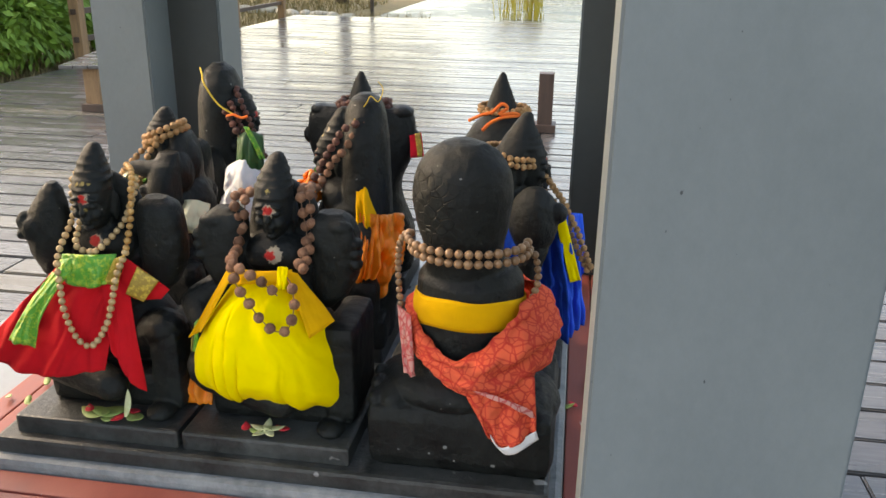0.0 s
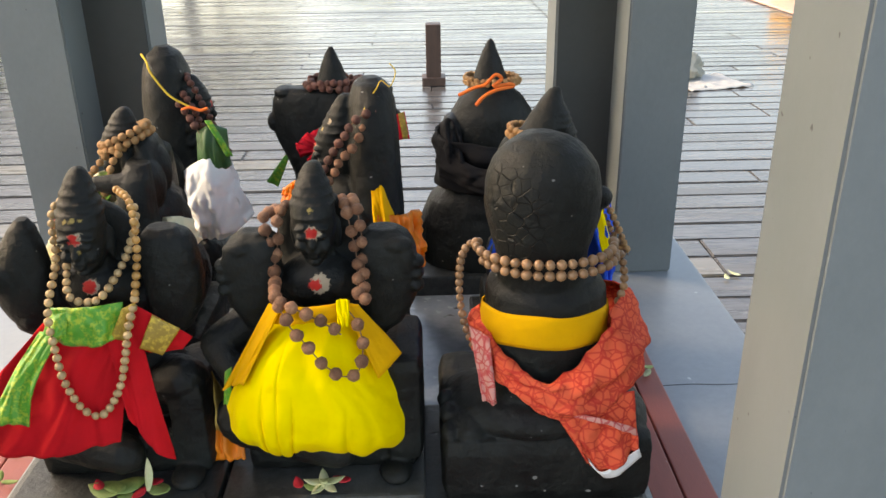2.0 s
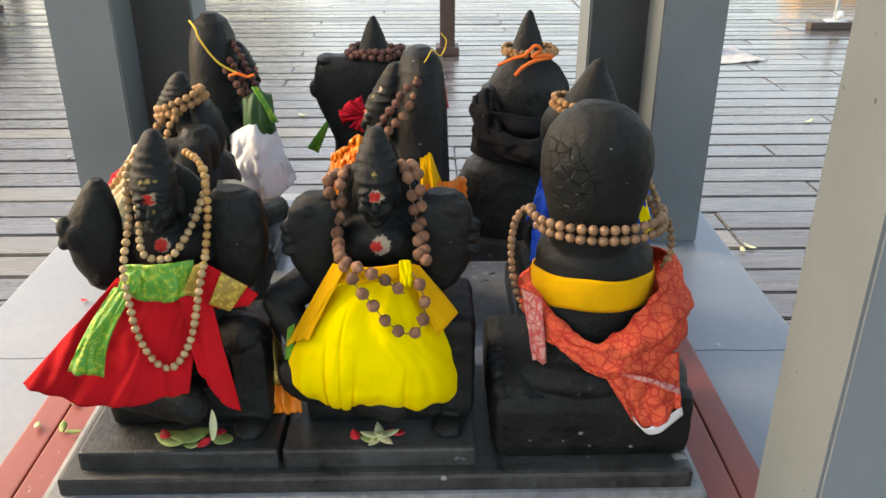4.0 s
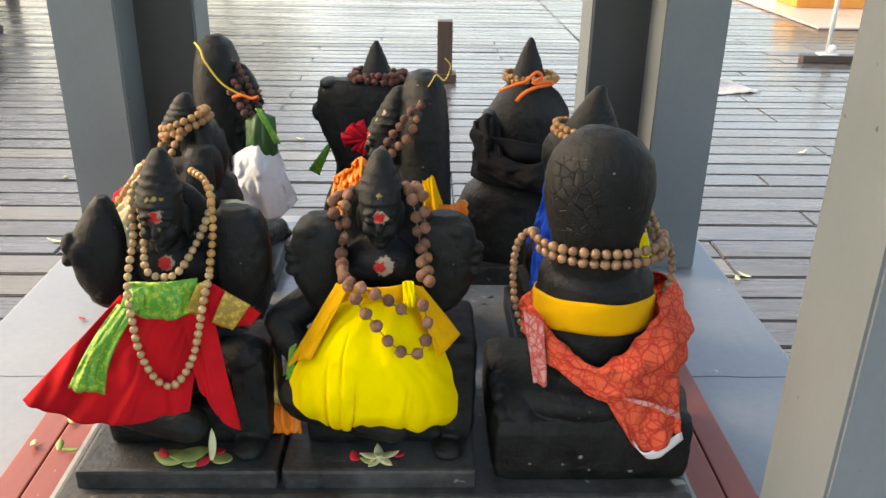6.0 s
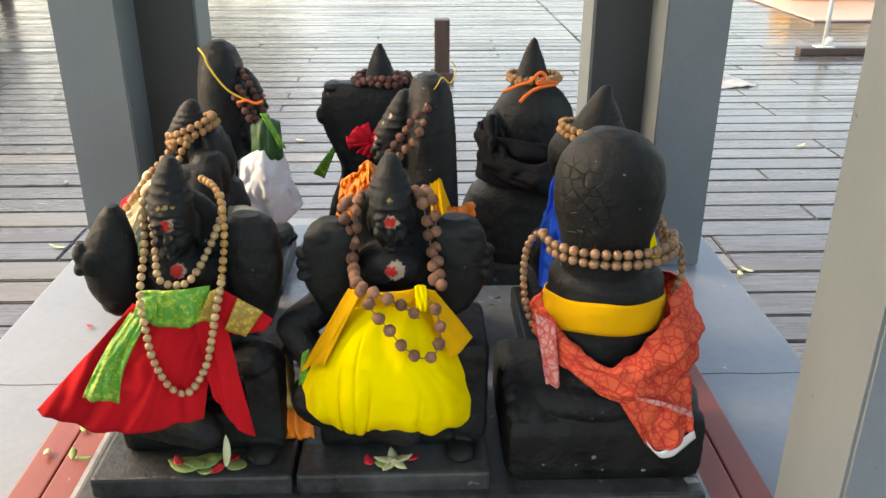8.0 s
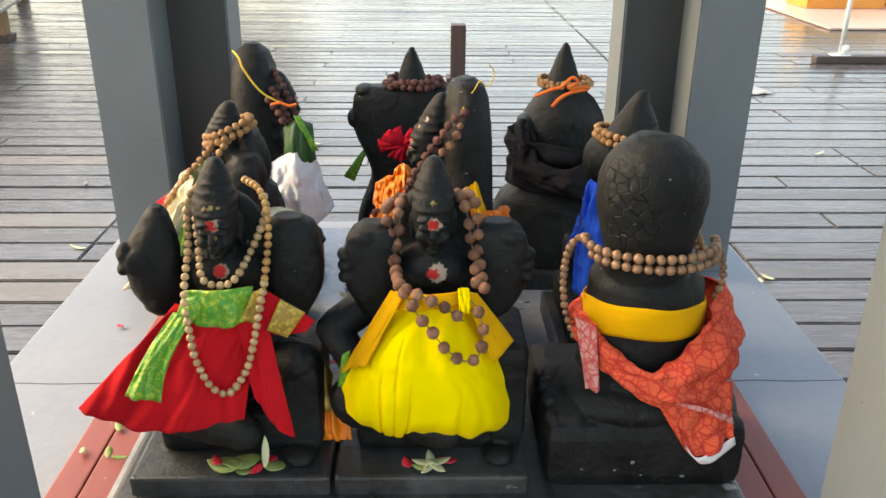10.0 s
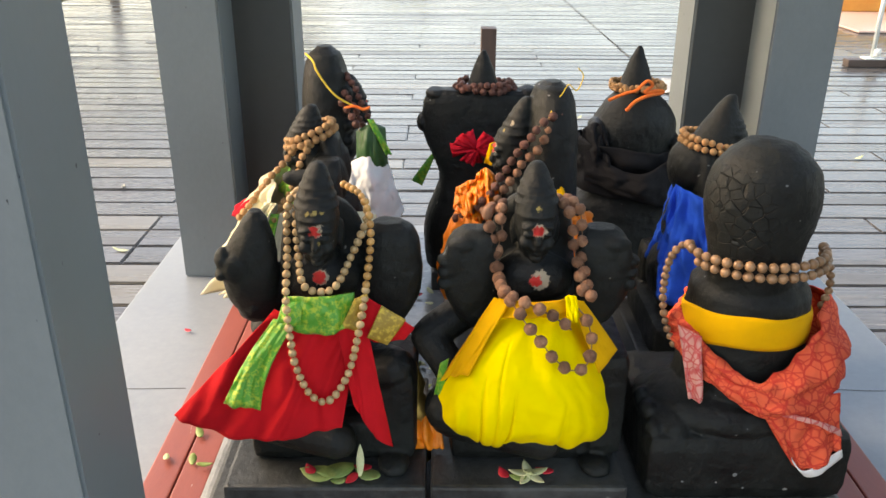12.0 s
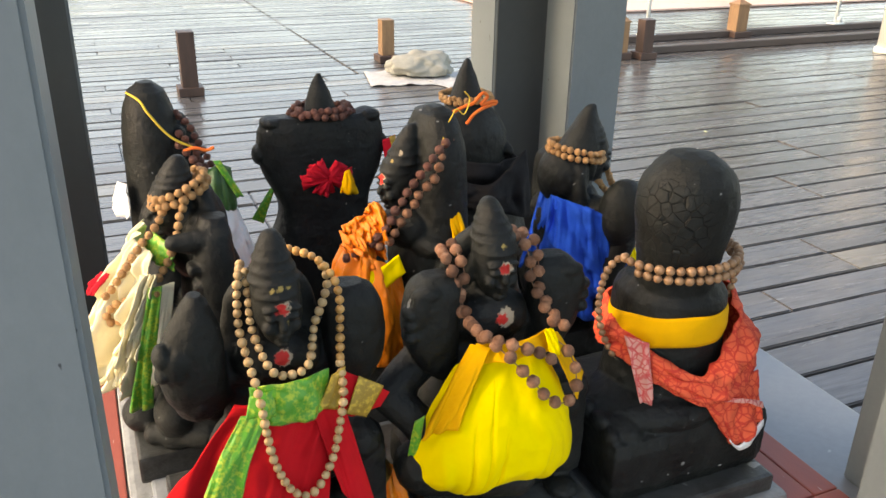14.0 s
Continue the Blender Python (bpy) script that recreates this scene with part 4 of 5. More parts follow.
cloth("ribbon", sheet([(-0.787, 1.935, 1.080), (-0.774, 1.935, 1.080)], [(-0.749, 1.930, 1.002), (-0.735, 1.935, 1.002)], 1, 0.003, 0.002, 8, 12, 1, 54), "green", g, "green brocade ribbon")
cloth("tuft", sheet([(-0.962, 2.030, 1.029), (-0.947, 1.990, 1.034)], [(-0.972, 2.030, 0.967), (-0.957, 1.980, 0.966)], 3, 0.008, 0.008, 18, 10, 1, 55, (-1, 0, 0)), "white", g)

# broad idol: red cloth flower, green and red ribbons
g = garment("scarlet cloth flower with ochre centre tucked behind the idol", -0.55, 1.985, 1.0, "cloth_flower", "ornament")
for k in range(8):
    a0 = radians(360 * k / 8 + 12 * (k % 3))
    tip = (-0.55 + 0.056 * math.cos(a0), 1.985 - 0.01 * (k % 2), 1.004 + 0.036 * math.sin(a0))
    side = (0.017 * -math.sin(a0), 0.017 * math.cos(a0))
    cloth("petal", sheet([(-0.55 + side[0] * 0.4, 1.975, 1.004 + side[1] * 0.4), (-0.55 - side[0] * 0.4, 1.975, 1.004 - side[1] * 0.4)],
                         [(tip[0] + side[0], tip[1], tip[2] + side[1]), (tip[0] - side[0], tip[1], tip[2] - side[1])], 1.5, 0.008, 0.012, 12, 10, 0.6, 60 + k, crumple=0.6), "scarlet", g)
cloth("centre", sheet([(-0.520, 1.955, 1.022), (-0.510, 1.955, 1.026)], [(-0.532, 1.945, 0.978), (-0.492, 1.945, 0.972)], 1.5, 0.006, 0.012, 16, 12, 0.4, 62), "ochre", g, "ochre cloth centre")
cloth("ribbon", sheet([(-0.652, 2.09, 0.955), (-0.637, 2.09, 0.965)], [(-0.698, 2.08, 0.895), (-0.673, 2.08, 0.880)], 1, 0.003, 0.002, 10, 14, 1, 63), "green", None, "green brocade ribbon end hanging by the idol", "ribbon")
g = garment("small red ribbon end with gold border", -0.38, 2.06, 1.03, "ribbon", "ribbon")
cloth("ribbon_end", sheet([(-0.40, 2.06, 1.05), (-0.37, 2.06, 1.06)], [(-0.395, 2.05, 0.995), (-0.36, 2.05, 1.0)], 1, 0.003, 0.002, 10, 10, 1, 64), "scarlet", g)
cloth("gold_border", sheet([(-0.385, 2.055, 1.057), (-0.372, 2.055, 1.06)], [(-0.375, 2.045, 1.0), (-0.362, 2.045, 1.0)], 1, 0.002, 0.002, 8, 10, 1, 65), "gold", g, "gold border")

# cone idol: black cloth
g = garment("black cotton cloth twisted and knotted round the idol's neck", -0.16, 2.05, 0.90)
cloth("wrap", loop_band(-0.174, 2.108, 0.124, 0.108, 0.870, 0.990, -0.014, 0.0, 90, 22, 0.016, 7), "black_cloth", g)
cloth("knot", sheet([(-0.296, 2.08, 1.02), (-0.272, 2.05, 1.045), (-0.245, 2.04, 1.02)], [(-0.300, 2.06, 0.955), (-0.265, 2.02, 0.935), (-0.235, 2.01, 0.945)], 2, 0.012, 0.016, 30, 18, 0.2, 71, crumple=1.0), "black_cloth", g)
cloth("fold", sheet([(-0.295, 2.04, 0.985), (-0.18, 1.975, 0.945), (-0.055, 2.02, 1.005)], [(-0.295, 2.03, 0.915), (-0.18, 1.965, 0.885), (-0.03, 2.02, 0.83)], 3, 0.010, 0.012, 44, 16, 0.3, 72), "black_cloth", g)

# curved-crown idol: blue cloth with yellow edge
g = garment("royal blue cotton cloth with yellow edge wrapped round the idol", -0.10, 1.66, 0.83)
cloth("back_wrap", sheet([(-0.168, 1.745, 1.012), (-0.174, 1.67, 1.020), (-0.128, 1.612, 1.008)], [(-0.200, 1.76, 0.84), (-0.196, 1.625, 0.81), (-0.095, 1.580, 0.76)], 3, 0.016, 0.018, 70, 36, 0.3, 81, (-0.6, -0.8, 0), crumple=1.1), "blue", g)
cloth("hanging_end", sheet([(-0.138, 1.625, 1.012), (-0.10, 1.605, 0.992)], [(-0.09, 1.60, 0.78), (-0.06, 1.60, 0.745)], 1.5, 0.008, 0.008, 20, 22, 0.7, 83), "blue", g)
cloth("front_wrap", sheet([(-0.048, 1.705, 0.972), (-0.005, 1.705, 0.982), (0.037, 1.770, 0.962)], [(-0.053, 1.685, 0.739), (0.011, 1.680, 0.707), (0.058, 1.750, 0.709)], 3.5, 0.018, 0.018, 60, 34, 0.3, 82, (0.4, -0.9, 0), crumple=0.8), "blue", g)
cloth("yellow_edge", sheet([(-0.026, 1.688, 0.998), (-0.005, 1.690, 1.003)], [(0.021, 1.672, 0.839), (0.042, 1.680, 0.844)], 1, 0.003, 0.003, 10, 16, 1, 84, (0.3, -0.9, 0)), "yellow", g, "yellow edge")


# ---- bead strings ----
mala("long double string of pale and amber tulsi beads on the idol", [
    ([(-0.774, 1.363, 1.127), (-0.748, 1.330, 1.124), (-0.733, 1.298, 1.108), (-0.729, 1.284, 1.083), (-0.731, 1.278, 1.050), (-0.737, 1.262, 1.000)], 0.0062, "bead_gold", 1.0),
    ([(-0.737, 1.262, 1.000), (-0.742, 1.234, 0.968), (-0.751, 1.227, 0.926), (-0.762, 1.222, 0.886), (-0.782, 1.217, 0.851), (-0.801, 1.215, 0.840), (-0.822, 1.216, 0.857), (-0.838, 1.219, 0.899), (-0.844, 1.226, 0.937), (-0.849, 1.239, 0.994), (-0.855, 1.306, 1.043), (-0.854, 1.313, 1.092), (-0.849, 1.323, 1.117), (-0.840, 1.353, 1.122)], 0.0062, "bead_pale", 1.0),
    ([(-0.839, 1.328, 1.119), (-0.840, 1.310, 1.085), (-0.839, 1.304, 1.044), (-0.827, 1.262, 1.009), (-0.801, 1.260, 0.998), (-0.778, 1.262, 1.009), (-0.759, 1.303, 1.039), (-0.744, 1.308, 1.072), (-0.736, 1.314, 1.098), (-0.741, 1.328, 1.119)], 0.0062, "bead_pale", 1.0),
], False)
mala("rudraksha bead string with large brown seeds on the yellow-dressed idol", [
    ([(-0.551, 1.368, 1.089), (-0.560, 1.328, 1.093), (-0.554, 1.313, 1.073), (-0.548, 1.310, 1.043), (-0.544, 1.290, 1.013), (-0.535, 1.232, 1.010), (-0.509, 1.210, 1.007), (-0.467, 1.202, 0.986), (-0.446, 1.200, 0.970)], 0.0095, "rud_mid", 1.08),
    ([(-0.534, 1.368, 1.094), (-0.541, 1.328, 1.095), (-0.538, 1.313, 1.073), (-0.544, 1.310, 1.039), (-0.542, 1.262, 1.007), (-0.528, 1.217, 1.002), (-0.512, 1.195, 0.985), (-0.495, 1.189, 0.966), (-0.479, 1.185, 0.944), (-0.462, 1.183, 0.926), (-0.444, 1.182, 0.915), (-0.425, 1.184, 0.921), (-0.418, 1.190, 0.943), (-0.418, 1.197, 0.962), (-0.424, 1.210, 0.982), (-0.436, 1.222, 0.994)], 0.0095, "rud_mid", 1.3),
    ([(-0.450, 1.368, 1.103), (-0.441, 1.328, 1.105), (-0.437, 1.313, 1.088), (-0.433, 1.310, 1.065), (-0.429, 1.308, 1.039), (-0.425, 1.262, 1.011), (-0.421, 1.232, 1.003)], 0.0095, "rud_mid", 1.35),
    ([(-0.436, 1.368, 1.104), (-0.427, 1.328, 1.109), (-0.423, 1.313, 1.093), (-0.420, 1.310, 1.065), (-0.418, 1.306, 1.035), (-0.416, 1.258, 1.008), (-0.413, 1.232, 1.003)], 0.0095, "rud_mid", 1.3),
], True, wobble=0.001)
ring = lambda cx, cy, rx, ry, z, tilt=0.0, a0=0, a1=360, n=14, tx=0.0: [(cx + rx * math.cos(radians(a0 + (a1 - a0) * k / n)), cy + ry * math.sin(radians(a0 + (a1 - a0) * k / n)), z + tilt * math.sin(radians(a0 + (a1 - a0) * k / n)) + tx * math.cos(radians(a0 + (a1 - a0) * k / n))) for k in range(n + 1)]
mala("double string of sandalwood beads round the serpent idol's neck", [
    (ring(XC - 0.006, YC - 0.016, 0.100, 0.080, 1.046, 0.0, 176, 366), 0.0078, "bead_wood", 1.0),
    (ring(XC - 0.002, YC - 0.015, 0.099, 0.082, 1.030, 0.0, 196, 360), 0.0078, "bead_wood", 1.0),
    ([(-0.252, 1.330, 1.046), (-0.268, 1.336, 1.038), (-0.278, 1.346, 1.005), (-0.279, 1.350, 0.950), (-0.272, 1.340, 0.905), (-0.256, 1.322, 0.868)], 0.0066, "bead_wood", 0.95),
    ([(-0.052, 1.328, 1.032), (-0.041, 1.322, 1.018), (-0.036, 1.318, 0.98), (-0.044, 1.316, 0.95)], 0.0066, "bead_wood", 0.95),
], False)
mala("tan rudraksha string hung round the crown of the side idol", [
    (ring(-0.876, 1.712, 0.043, 0.042, 1.116, 0.0, 0, 360, 14, 0.018), 0.0075, "rud_tan", 0.95),
    (ring(-0.874, 1.712, 0.046, 0.044, 1.103, 0.0, 0, 360, 14, 0.018), 0.0075, "rud_tan", 0.95),
    ([(-0.840, 1.725, 1.124), (-0.861, 1.696, 1.109), (-0.884, 1.652, 1.079), (-0.896, 1.645, 1.043), (-0.919, 1.640, 0.997), (-0.953, 1.635, 0.967), (-1.003, 1.645, 0.945), (-1.013, 1.650, 0.919), (-0.982, 1.635, 0.922), (-0.951, 1.615, 0.939), (-0.933, 1.610, 0.980)], 0.0075, "rud_tan", 1.0),
    ([(-0.900, 1.692, 1.091), (-0.919, 1.665, 1.068), (-0.944, 1.660, 1.041), (-0.980, 1.655, 0.997), (-1.011, 1.655, 0.960)], 0.0075, "rud_tan", 1.0),
], True, wobble=0.001)
mala("dark rudraksha string over the orange-wrapped idol's crown and chest", [
    ([(-0.415, 1.65, 1.165), (-0.446, 1.628, 1.155), (-0.465, 1.63, 1.125), (-0.487, 1.635, 1.10), (-0.515, 1.645, 1.05), (-0.545, 1.655, 1.0), (-0.57, 1.67, 0.972), (-0.598, 1.69, 0.948)], 0.009, "rud_dark", 1.05),
    ([(-0.432, 1.64, 1.135), (-0.455, 1.628, 1.105), (-0.478, 1.632, 1.075), (-0.505, 1.64, 1.03), (-0.535, 1.65, 0.985), (-0.555, 1.66, 0.97)], 0.009, "rud_mid", 1.1),
], True, wobble=0.002)
mala("dark rudraksha string hanging from the hooded idol", [
    ([(-0.842, 1.965, 1.108), (-0.828, 1.955, 1.09), (-0.815, 1.95, 1.072), (-0.805, 1.945, 1.05)], 0.009, "rud_dark", 1.0),
    ([(-0.838, 2.03, 1.155), (-0.822, 2.0, 1.14), (-0.803, 1.995, 1.10), (-0.782, 1.99, 1.055), (-0.755, 1.985, 0.99)], 0.008, "rud_dark", 1.0),
    ([(-0.838, 1.99, 1.125), (-0.822, 1.975, 1.105), (-0.805, 1.965, 1.07), (-0.788, 1.96, 1.035)], 0.008, "rud_dark", 1.0),
], True, wobble=0.002)
mala("dark rudraksha ring round the broad idol's crown", [(ring(-0.527, 2.1, 0.056, 0.05, 1.125), 0.0085, "rud_dark", 0.9), (ring(-0.525, 2.1, 0.066, 0.056, 1.118), 0.0085, "rud_dark", 0.95)], True, wobble=0.004)
mala("tan bead ring round the cone of the idol", [(ring(-0.17, 2.12, 0.058, 0.055, 1.122), 0.0065, "rud_tan", 0.95), (ring(-0.168, 2.12, 0.062, 0.058, 1.115), 0.0065, "rud_tan", 0.95)], True, wobble=0.002)
mala("tan rudraksha string over the shoulder of the blue-wrapped idol", [
    (ring(-0.116, 1.710, 0.052, 0.052, 1.104, 0.0, 0, 360, 14, -0.010), 0.007, "rud_tan", 0.95),
    (ring(-0.116, 1.710, 0.055, 0.055, 1.091, 0.0, 0, 360, 14, -0.010), 0.007, "rud_tan", 0.95),
    ([(-0.126, 1.745, 1.080), (-0.079, 1.715, 1.049), (-0.011, 1.730, 0.980), (0.027, 1.700, 0.914), (0.060, 1.690, 0.854)], 0.0075, "rud_tan", 0.9),
    ([(-0.094, 1.740, 1.093), (-0.047, 1.710, 1.059), (-0.000, 1.725, 0.991), (0.038, 1.695, 0.925), (0.065, 1.685, 0.860)], 0.0075, "rud_tan", 0.9),
], True, wobble=0.001)

# threads
def thread(label, ctrl, key, r=0.0018):
    return tagged(part("thread", tube(bmesh.new(), curve_pts(ctrl, 60), r, 6), M[key], None, "", True), label, "thread")


thread("yellow cotton thread slanting round the hooded idol", [(-0.924, 2.016, 1.205), (-0.904, 1.981, 1.195), (-0.892, 1.963, 1.174), (-0.857, 1.956, 1.128), (-0.811, 1.956, 1.100)], "thread_yellow", 0.0024)
thread("orange thread knot on the hooded idol", [(-0.837, 1.955, 1.099), (-0.817, 1.950, 1.105), (-0.796, 1.948, 1.099), (-0.781, 1.948, 1.103)], "thread_orange", 0.0035)
thread("orange thread bow on the cone idol", [(-0.248, 2.046, 1.098), (-0.215, 2.034, 1.116), (-0.190, 2.032, 1.124), (-0.168, 2.034, 1.144), (-0.154, 2.036, 1.134), (-0.172, 2.030, 1.120), (-0.136, 2.040, 1.122), (-0.128, 2.044, 1.116), (-0.165, 2.028, 1.112), (-0.192, 2.024, 1.100), (-0.212, 2.020, 1.080)], "thread_orange", 0.0042)
thread("loose yellow thread on the rounded back plate", [(-0.435, 1.635, 1.16), (-0.425, 1.655, 1.18), (-0.41, 1.66, 1.2), (-0.40, 1.66, 1.215), (-0.385, 1.66, 1.205), (-0.375, 1.66, 1.23), (-0.385, 1.66, 1.245)], "thread_yellow", 0.0011)


# ---- offerings ----
def leaf_mesh(bm, centre, length, width, ang, curl=0.2, tilt=0.0):
    m = pose(*centre, tilt, 0, ang)
    rows = []
    for j in range(7):
        t = j / 6
        w = width * math.sin(math.pi * min(1, 0.06 + t * 0.94)) ** 0.75 * (1 - 0.3 * t)
        rows.append([bm.verts.new(m @ Vector((s * w / 2, length * (t - 0.5), 0.004 + curl * length * (t - 0.5) ** 2 + 0.1 * abs(s) * w))) for s in (-1, 0, 1)])
    for a, b in zip(rows, rows[1:]):
        for k in (0, 1):
            bm.faces.new((a[k], a[k + 1], b[k + 1], b[k]))
    return bm


def petal(label, name, key, centre, length, width, ang, tilt=0, category="flower"):
    ob = part(name, leaf_mesh(bmesh.new(), centre, length, width, ang, 0.5, tilt), M[key], None, "", True)
    s = ob.modifiers.new("thickness", 'SOLIDIFY')
    s.thickness = 0.0012
    return tagged(ob, label, category, "flower offerings")


Z = SLAB + 0.002
for x, y, a, ln, w in ((-0.818, 1.232, 75, 0.06, 0.046), (-0.792, 1.238, 105, 0.058, 0.042), (-0.742, 1.232, 60, 0.044, 0.032), (-0.785, 1.217, 95, 0.024, 0.018)):
    petal("fallen green bilva leaf on the base slab", "leaf", "leaf", (x, y, Z), ln, w, a, 0, "leaf")
for x, y, a in ((-0.832, 1.24, 30), (-0.765, 1.217, 150), (-0.75, 1.245, 80), (-0.530, 1.232, 20), (-0.465, 1.238, 70)):
    petal("torn red petal on the base slab", "petal", "petal_red", (x, y, Z + 0.004), 0.028, 0.018, a)
petal("white trumpet flower standing among petals", "flower", "petal_white", (-0.752, 1.24, Z + 0.03), 0.05, 0.014, 0, 70)
for k, a in enumerate((10, 80, 150, 220, 290)):
    petal("pale cream star-shaped petal on the base slab", "petal", "petal_white", (-0.490 + 0.014 * math.cos(radians(a + 90)), 1.228 + 0.014 * math.sin(radians(a + 90)), Z + 0.006), 0.036, 0.017, a)
petal("small green leaf beside the cream flower", "leaf", "leaf", (-0.508, 1.222, Z + 0.004), 0.026, 0.02, 75, 0, "leaf")
rng = random.Random(4)
for k in range(42):
    key = rng.choice(("petal_red", "petal_white", "leaf", "petal_white", "petal_red"))
    x, y, z = (rng.uniform(-0.70, -0.62), rng.uniform(1.30, 2.0), BED) if k < 29 else (rng.uniform(-1.13, -1.02), rng.uniform(1.34, 1.62), PLINTH + 0.021)
    if k > 34:
        x, y, z = rng.uniform(0.03, 0.12), rng.uniform(1.55, 1.75), PLINTH + 0.021
    petal({"petal_red": "loose red petal", "petal_white": "loose cream petal", "leaf": "loose green leaf"}[key] + " lying between the idols", "leaf" if key == "leaf" else "petal", key, (x, y, z + 0.003), rng.uniform(0.018, 0.035), rng.uniform(0.01, 0.018), rng.uniform(0, 360), rng.uniform(-20, 20), "leaf" if key == "leaf" else "flower")
petal("red petal on the grey platform", "petal", "petal_red", (-1.216, 1.887, PLINTH + 0.002), 0.02, 0.012, 60)

# small brass lamp and orange cloth between the first two idols
lamp = empty("brass_lamp", -0.668, 1.335, BED)
tagged(lamp, "small tarnished brass figure lamp between the idols", "lamp")
bm = bmesh.new()
prof = ((0.028, 0.0), (0.03, 0.008), (0.012, 0.02), (0.01, 0.05), (0.024, 0.065), (0.027, 0.08), (0.012, 0.095), (0.016, 0.108), (0.006, 0.125), (0.002, 0.135))
rows = [[bm.verts.new((r * math.cos(2 * math.pi * k / 16), r * math.sin(2 * math.pi * k / 16), 1.45 * z)) for k in range(16)] for r, z in prof]
for a, b in zip(rows, rows[1:]):
    for k in range(16):
        bm.faces.new((a[k], a[(k + 1) % 16], b[(k + 1) % 16], b[k]))
part("body", bm, M["brass"], lamp, "", True)
cloth("offering_cloth", sheet([(-0.688, 1.335, 0.755), (-0.632, 1.330, 0.76)], [(-0.690, 1.300, 0.695), (-0.622, 1.292, 0.695)], 2, 0.009, 0.012, 30, 14, 0.4, 91), "orange", None, "crumpled orange cloth lying between the idols", "cloth")

# ---- deck ----
deck = empty("deck", -0.5, 3.0, -0.05)
structure(deck, "wet greyed timber deck of wide boards", "deck")
PITCH, GAP, X_LEFT, Y_FIRST = 0.2003, 0.014, -6.25, 2.968 - 0.2003 * 36
board_meshes = {}


def board_mesh(length):
    if length not in board_meshes:
        bm = box(bmesh.new(), (0, 0, -0.035), (length - 0.005, PITCH - GAP, 0.0))
        es = [e for e in bm.edges if all(v.co.z > -0.001 for v in e.verts)]
        bmesh.ops.bevel(bm, geom=es, offset=0.006, segments=2, affect='EDGES')
        me = bpy.data.meshes.new("board")
        bm.to_mesh(me)
        bm.free()
        me.materials.append(M["board"])
        board_meshes[length] = me
    return board_meshes[length]


rng = random.Random(11)
far = bmesh.new()
count = 0
for row in range(114):
    y = Y_FIRST + row * PITCH + GAP / 2
    spans = [(X_LEFT, 1.28), (1.292, 16.0)] if y > 7.4 else [(X_LEFT, 16.0)]
    for xa, xb in spans:
        x = xa
        while x < xb - 0.3:
            ln = rng.choice((1.8, 2.4, 3.0, 3.6)) if x > xa else rng.choice((1.2, 1.8, 2.4, 3.0))
            if y > 7.4 and x + ln > xb - 0.6 and xb < 5:
                ln = xb - x
            dz = rng.uniform(-0.0025, 0.0025)
            near = -4.2 < x + ln / 2 < 5.0 and 1.0 < y < 9.5 and count < 300
            if near:
                ob = new("board", board_mesh(round(ln, 3)))
                ob.matrix_basis = pose(x, y, dz, rng.uniform(-0.7, 0.7), rng.uniform(-0.04, 0.04), 0)
                under(ob, deck)
                count += 1
            else:
                vs = [far.verts.new(v) for v in ((x, y, dz), (x + ln - 0.005, y, dz), (x + ln - 0.005, y + PITCH - GAP, dz), (x, y + PITCH - GAP, dz),
                                                 (x, y, dz - 0.035), (x + ln - 0.005, y, dz - 0.035), (x + ln - 0.005, y + PITCH - GAP, dz - 0.035), (x, y + PITCH - GAP, dz - 0.035))]
                for f in ((0, 1, 2, 3), (1, 0, 4, 5), (2, 1, 5, 6), (3, 2, 6, 7), (0, 3, 7, 4)):
                    far.faces.new([vs[i] for i in f])
            x += ln
fb = under(part("boards", far, M["board_far"]), deck)
fb["kind"] = "stuff"


# ---- things on the deck ----
def bollard(x, y, h, w, key, label, base=True, cap=None):
    root = empty("bollard", x, y, 0)
    tagged(root, label, "bollard", "deck bollards")
    part("post", box(bmesh.new(), (-w / 2, -w / 2, 0), (w / 2, w / 2, h), 0.006), M[key], root)
    if base:
        part("base", box(bmesh.new(), (-w * 0.78, -w * 0.78, 0.002), (w * 0.78, w * 0.78, 0.07), 0.006), M["bollard"], root)
    if cap:
        bm = box(bmesh.new(), (-w * 0.56, -w * 0.56, h), (w * 0.56, w * 0.56, h + 0.022), 0.005)
        bmesh.ops.create_cone(bm, cap_ends=True, segments=4, radius1=w * 0.72, radius2=0.012, depth=0.05, matrix=pose(0, 0, h + 0.046, 0, 0, 45))
        part("cap", bm, M[cap], root, "pale pyramid top")
    return root


bollard(-0.23, 7.24, 0.50, 0.125, "bollard", "short dark brown timber bollard on a square base")
bollard(1.72, 8.05, 0.40, 0.125, "bollard_tan", "short worn tan timber bollard on the deck", True)
bollard(4.25, 7.40, 0.39, 0.125, "bollard", "short dark timber bollard beside the low kerb")
bollard(4.00, 7.46, 0.36, 0.115, "bollard_tan", "worn reddish timber bollard with pale top", True, "bollard_tan")
bollard(6.15, 8.22, 0.36, 0.16, "bollard_tan", "brown timber bollard between the kerbs", True, "bollard_tan")

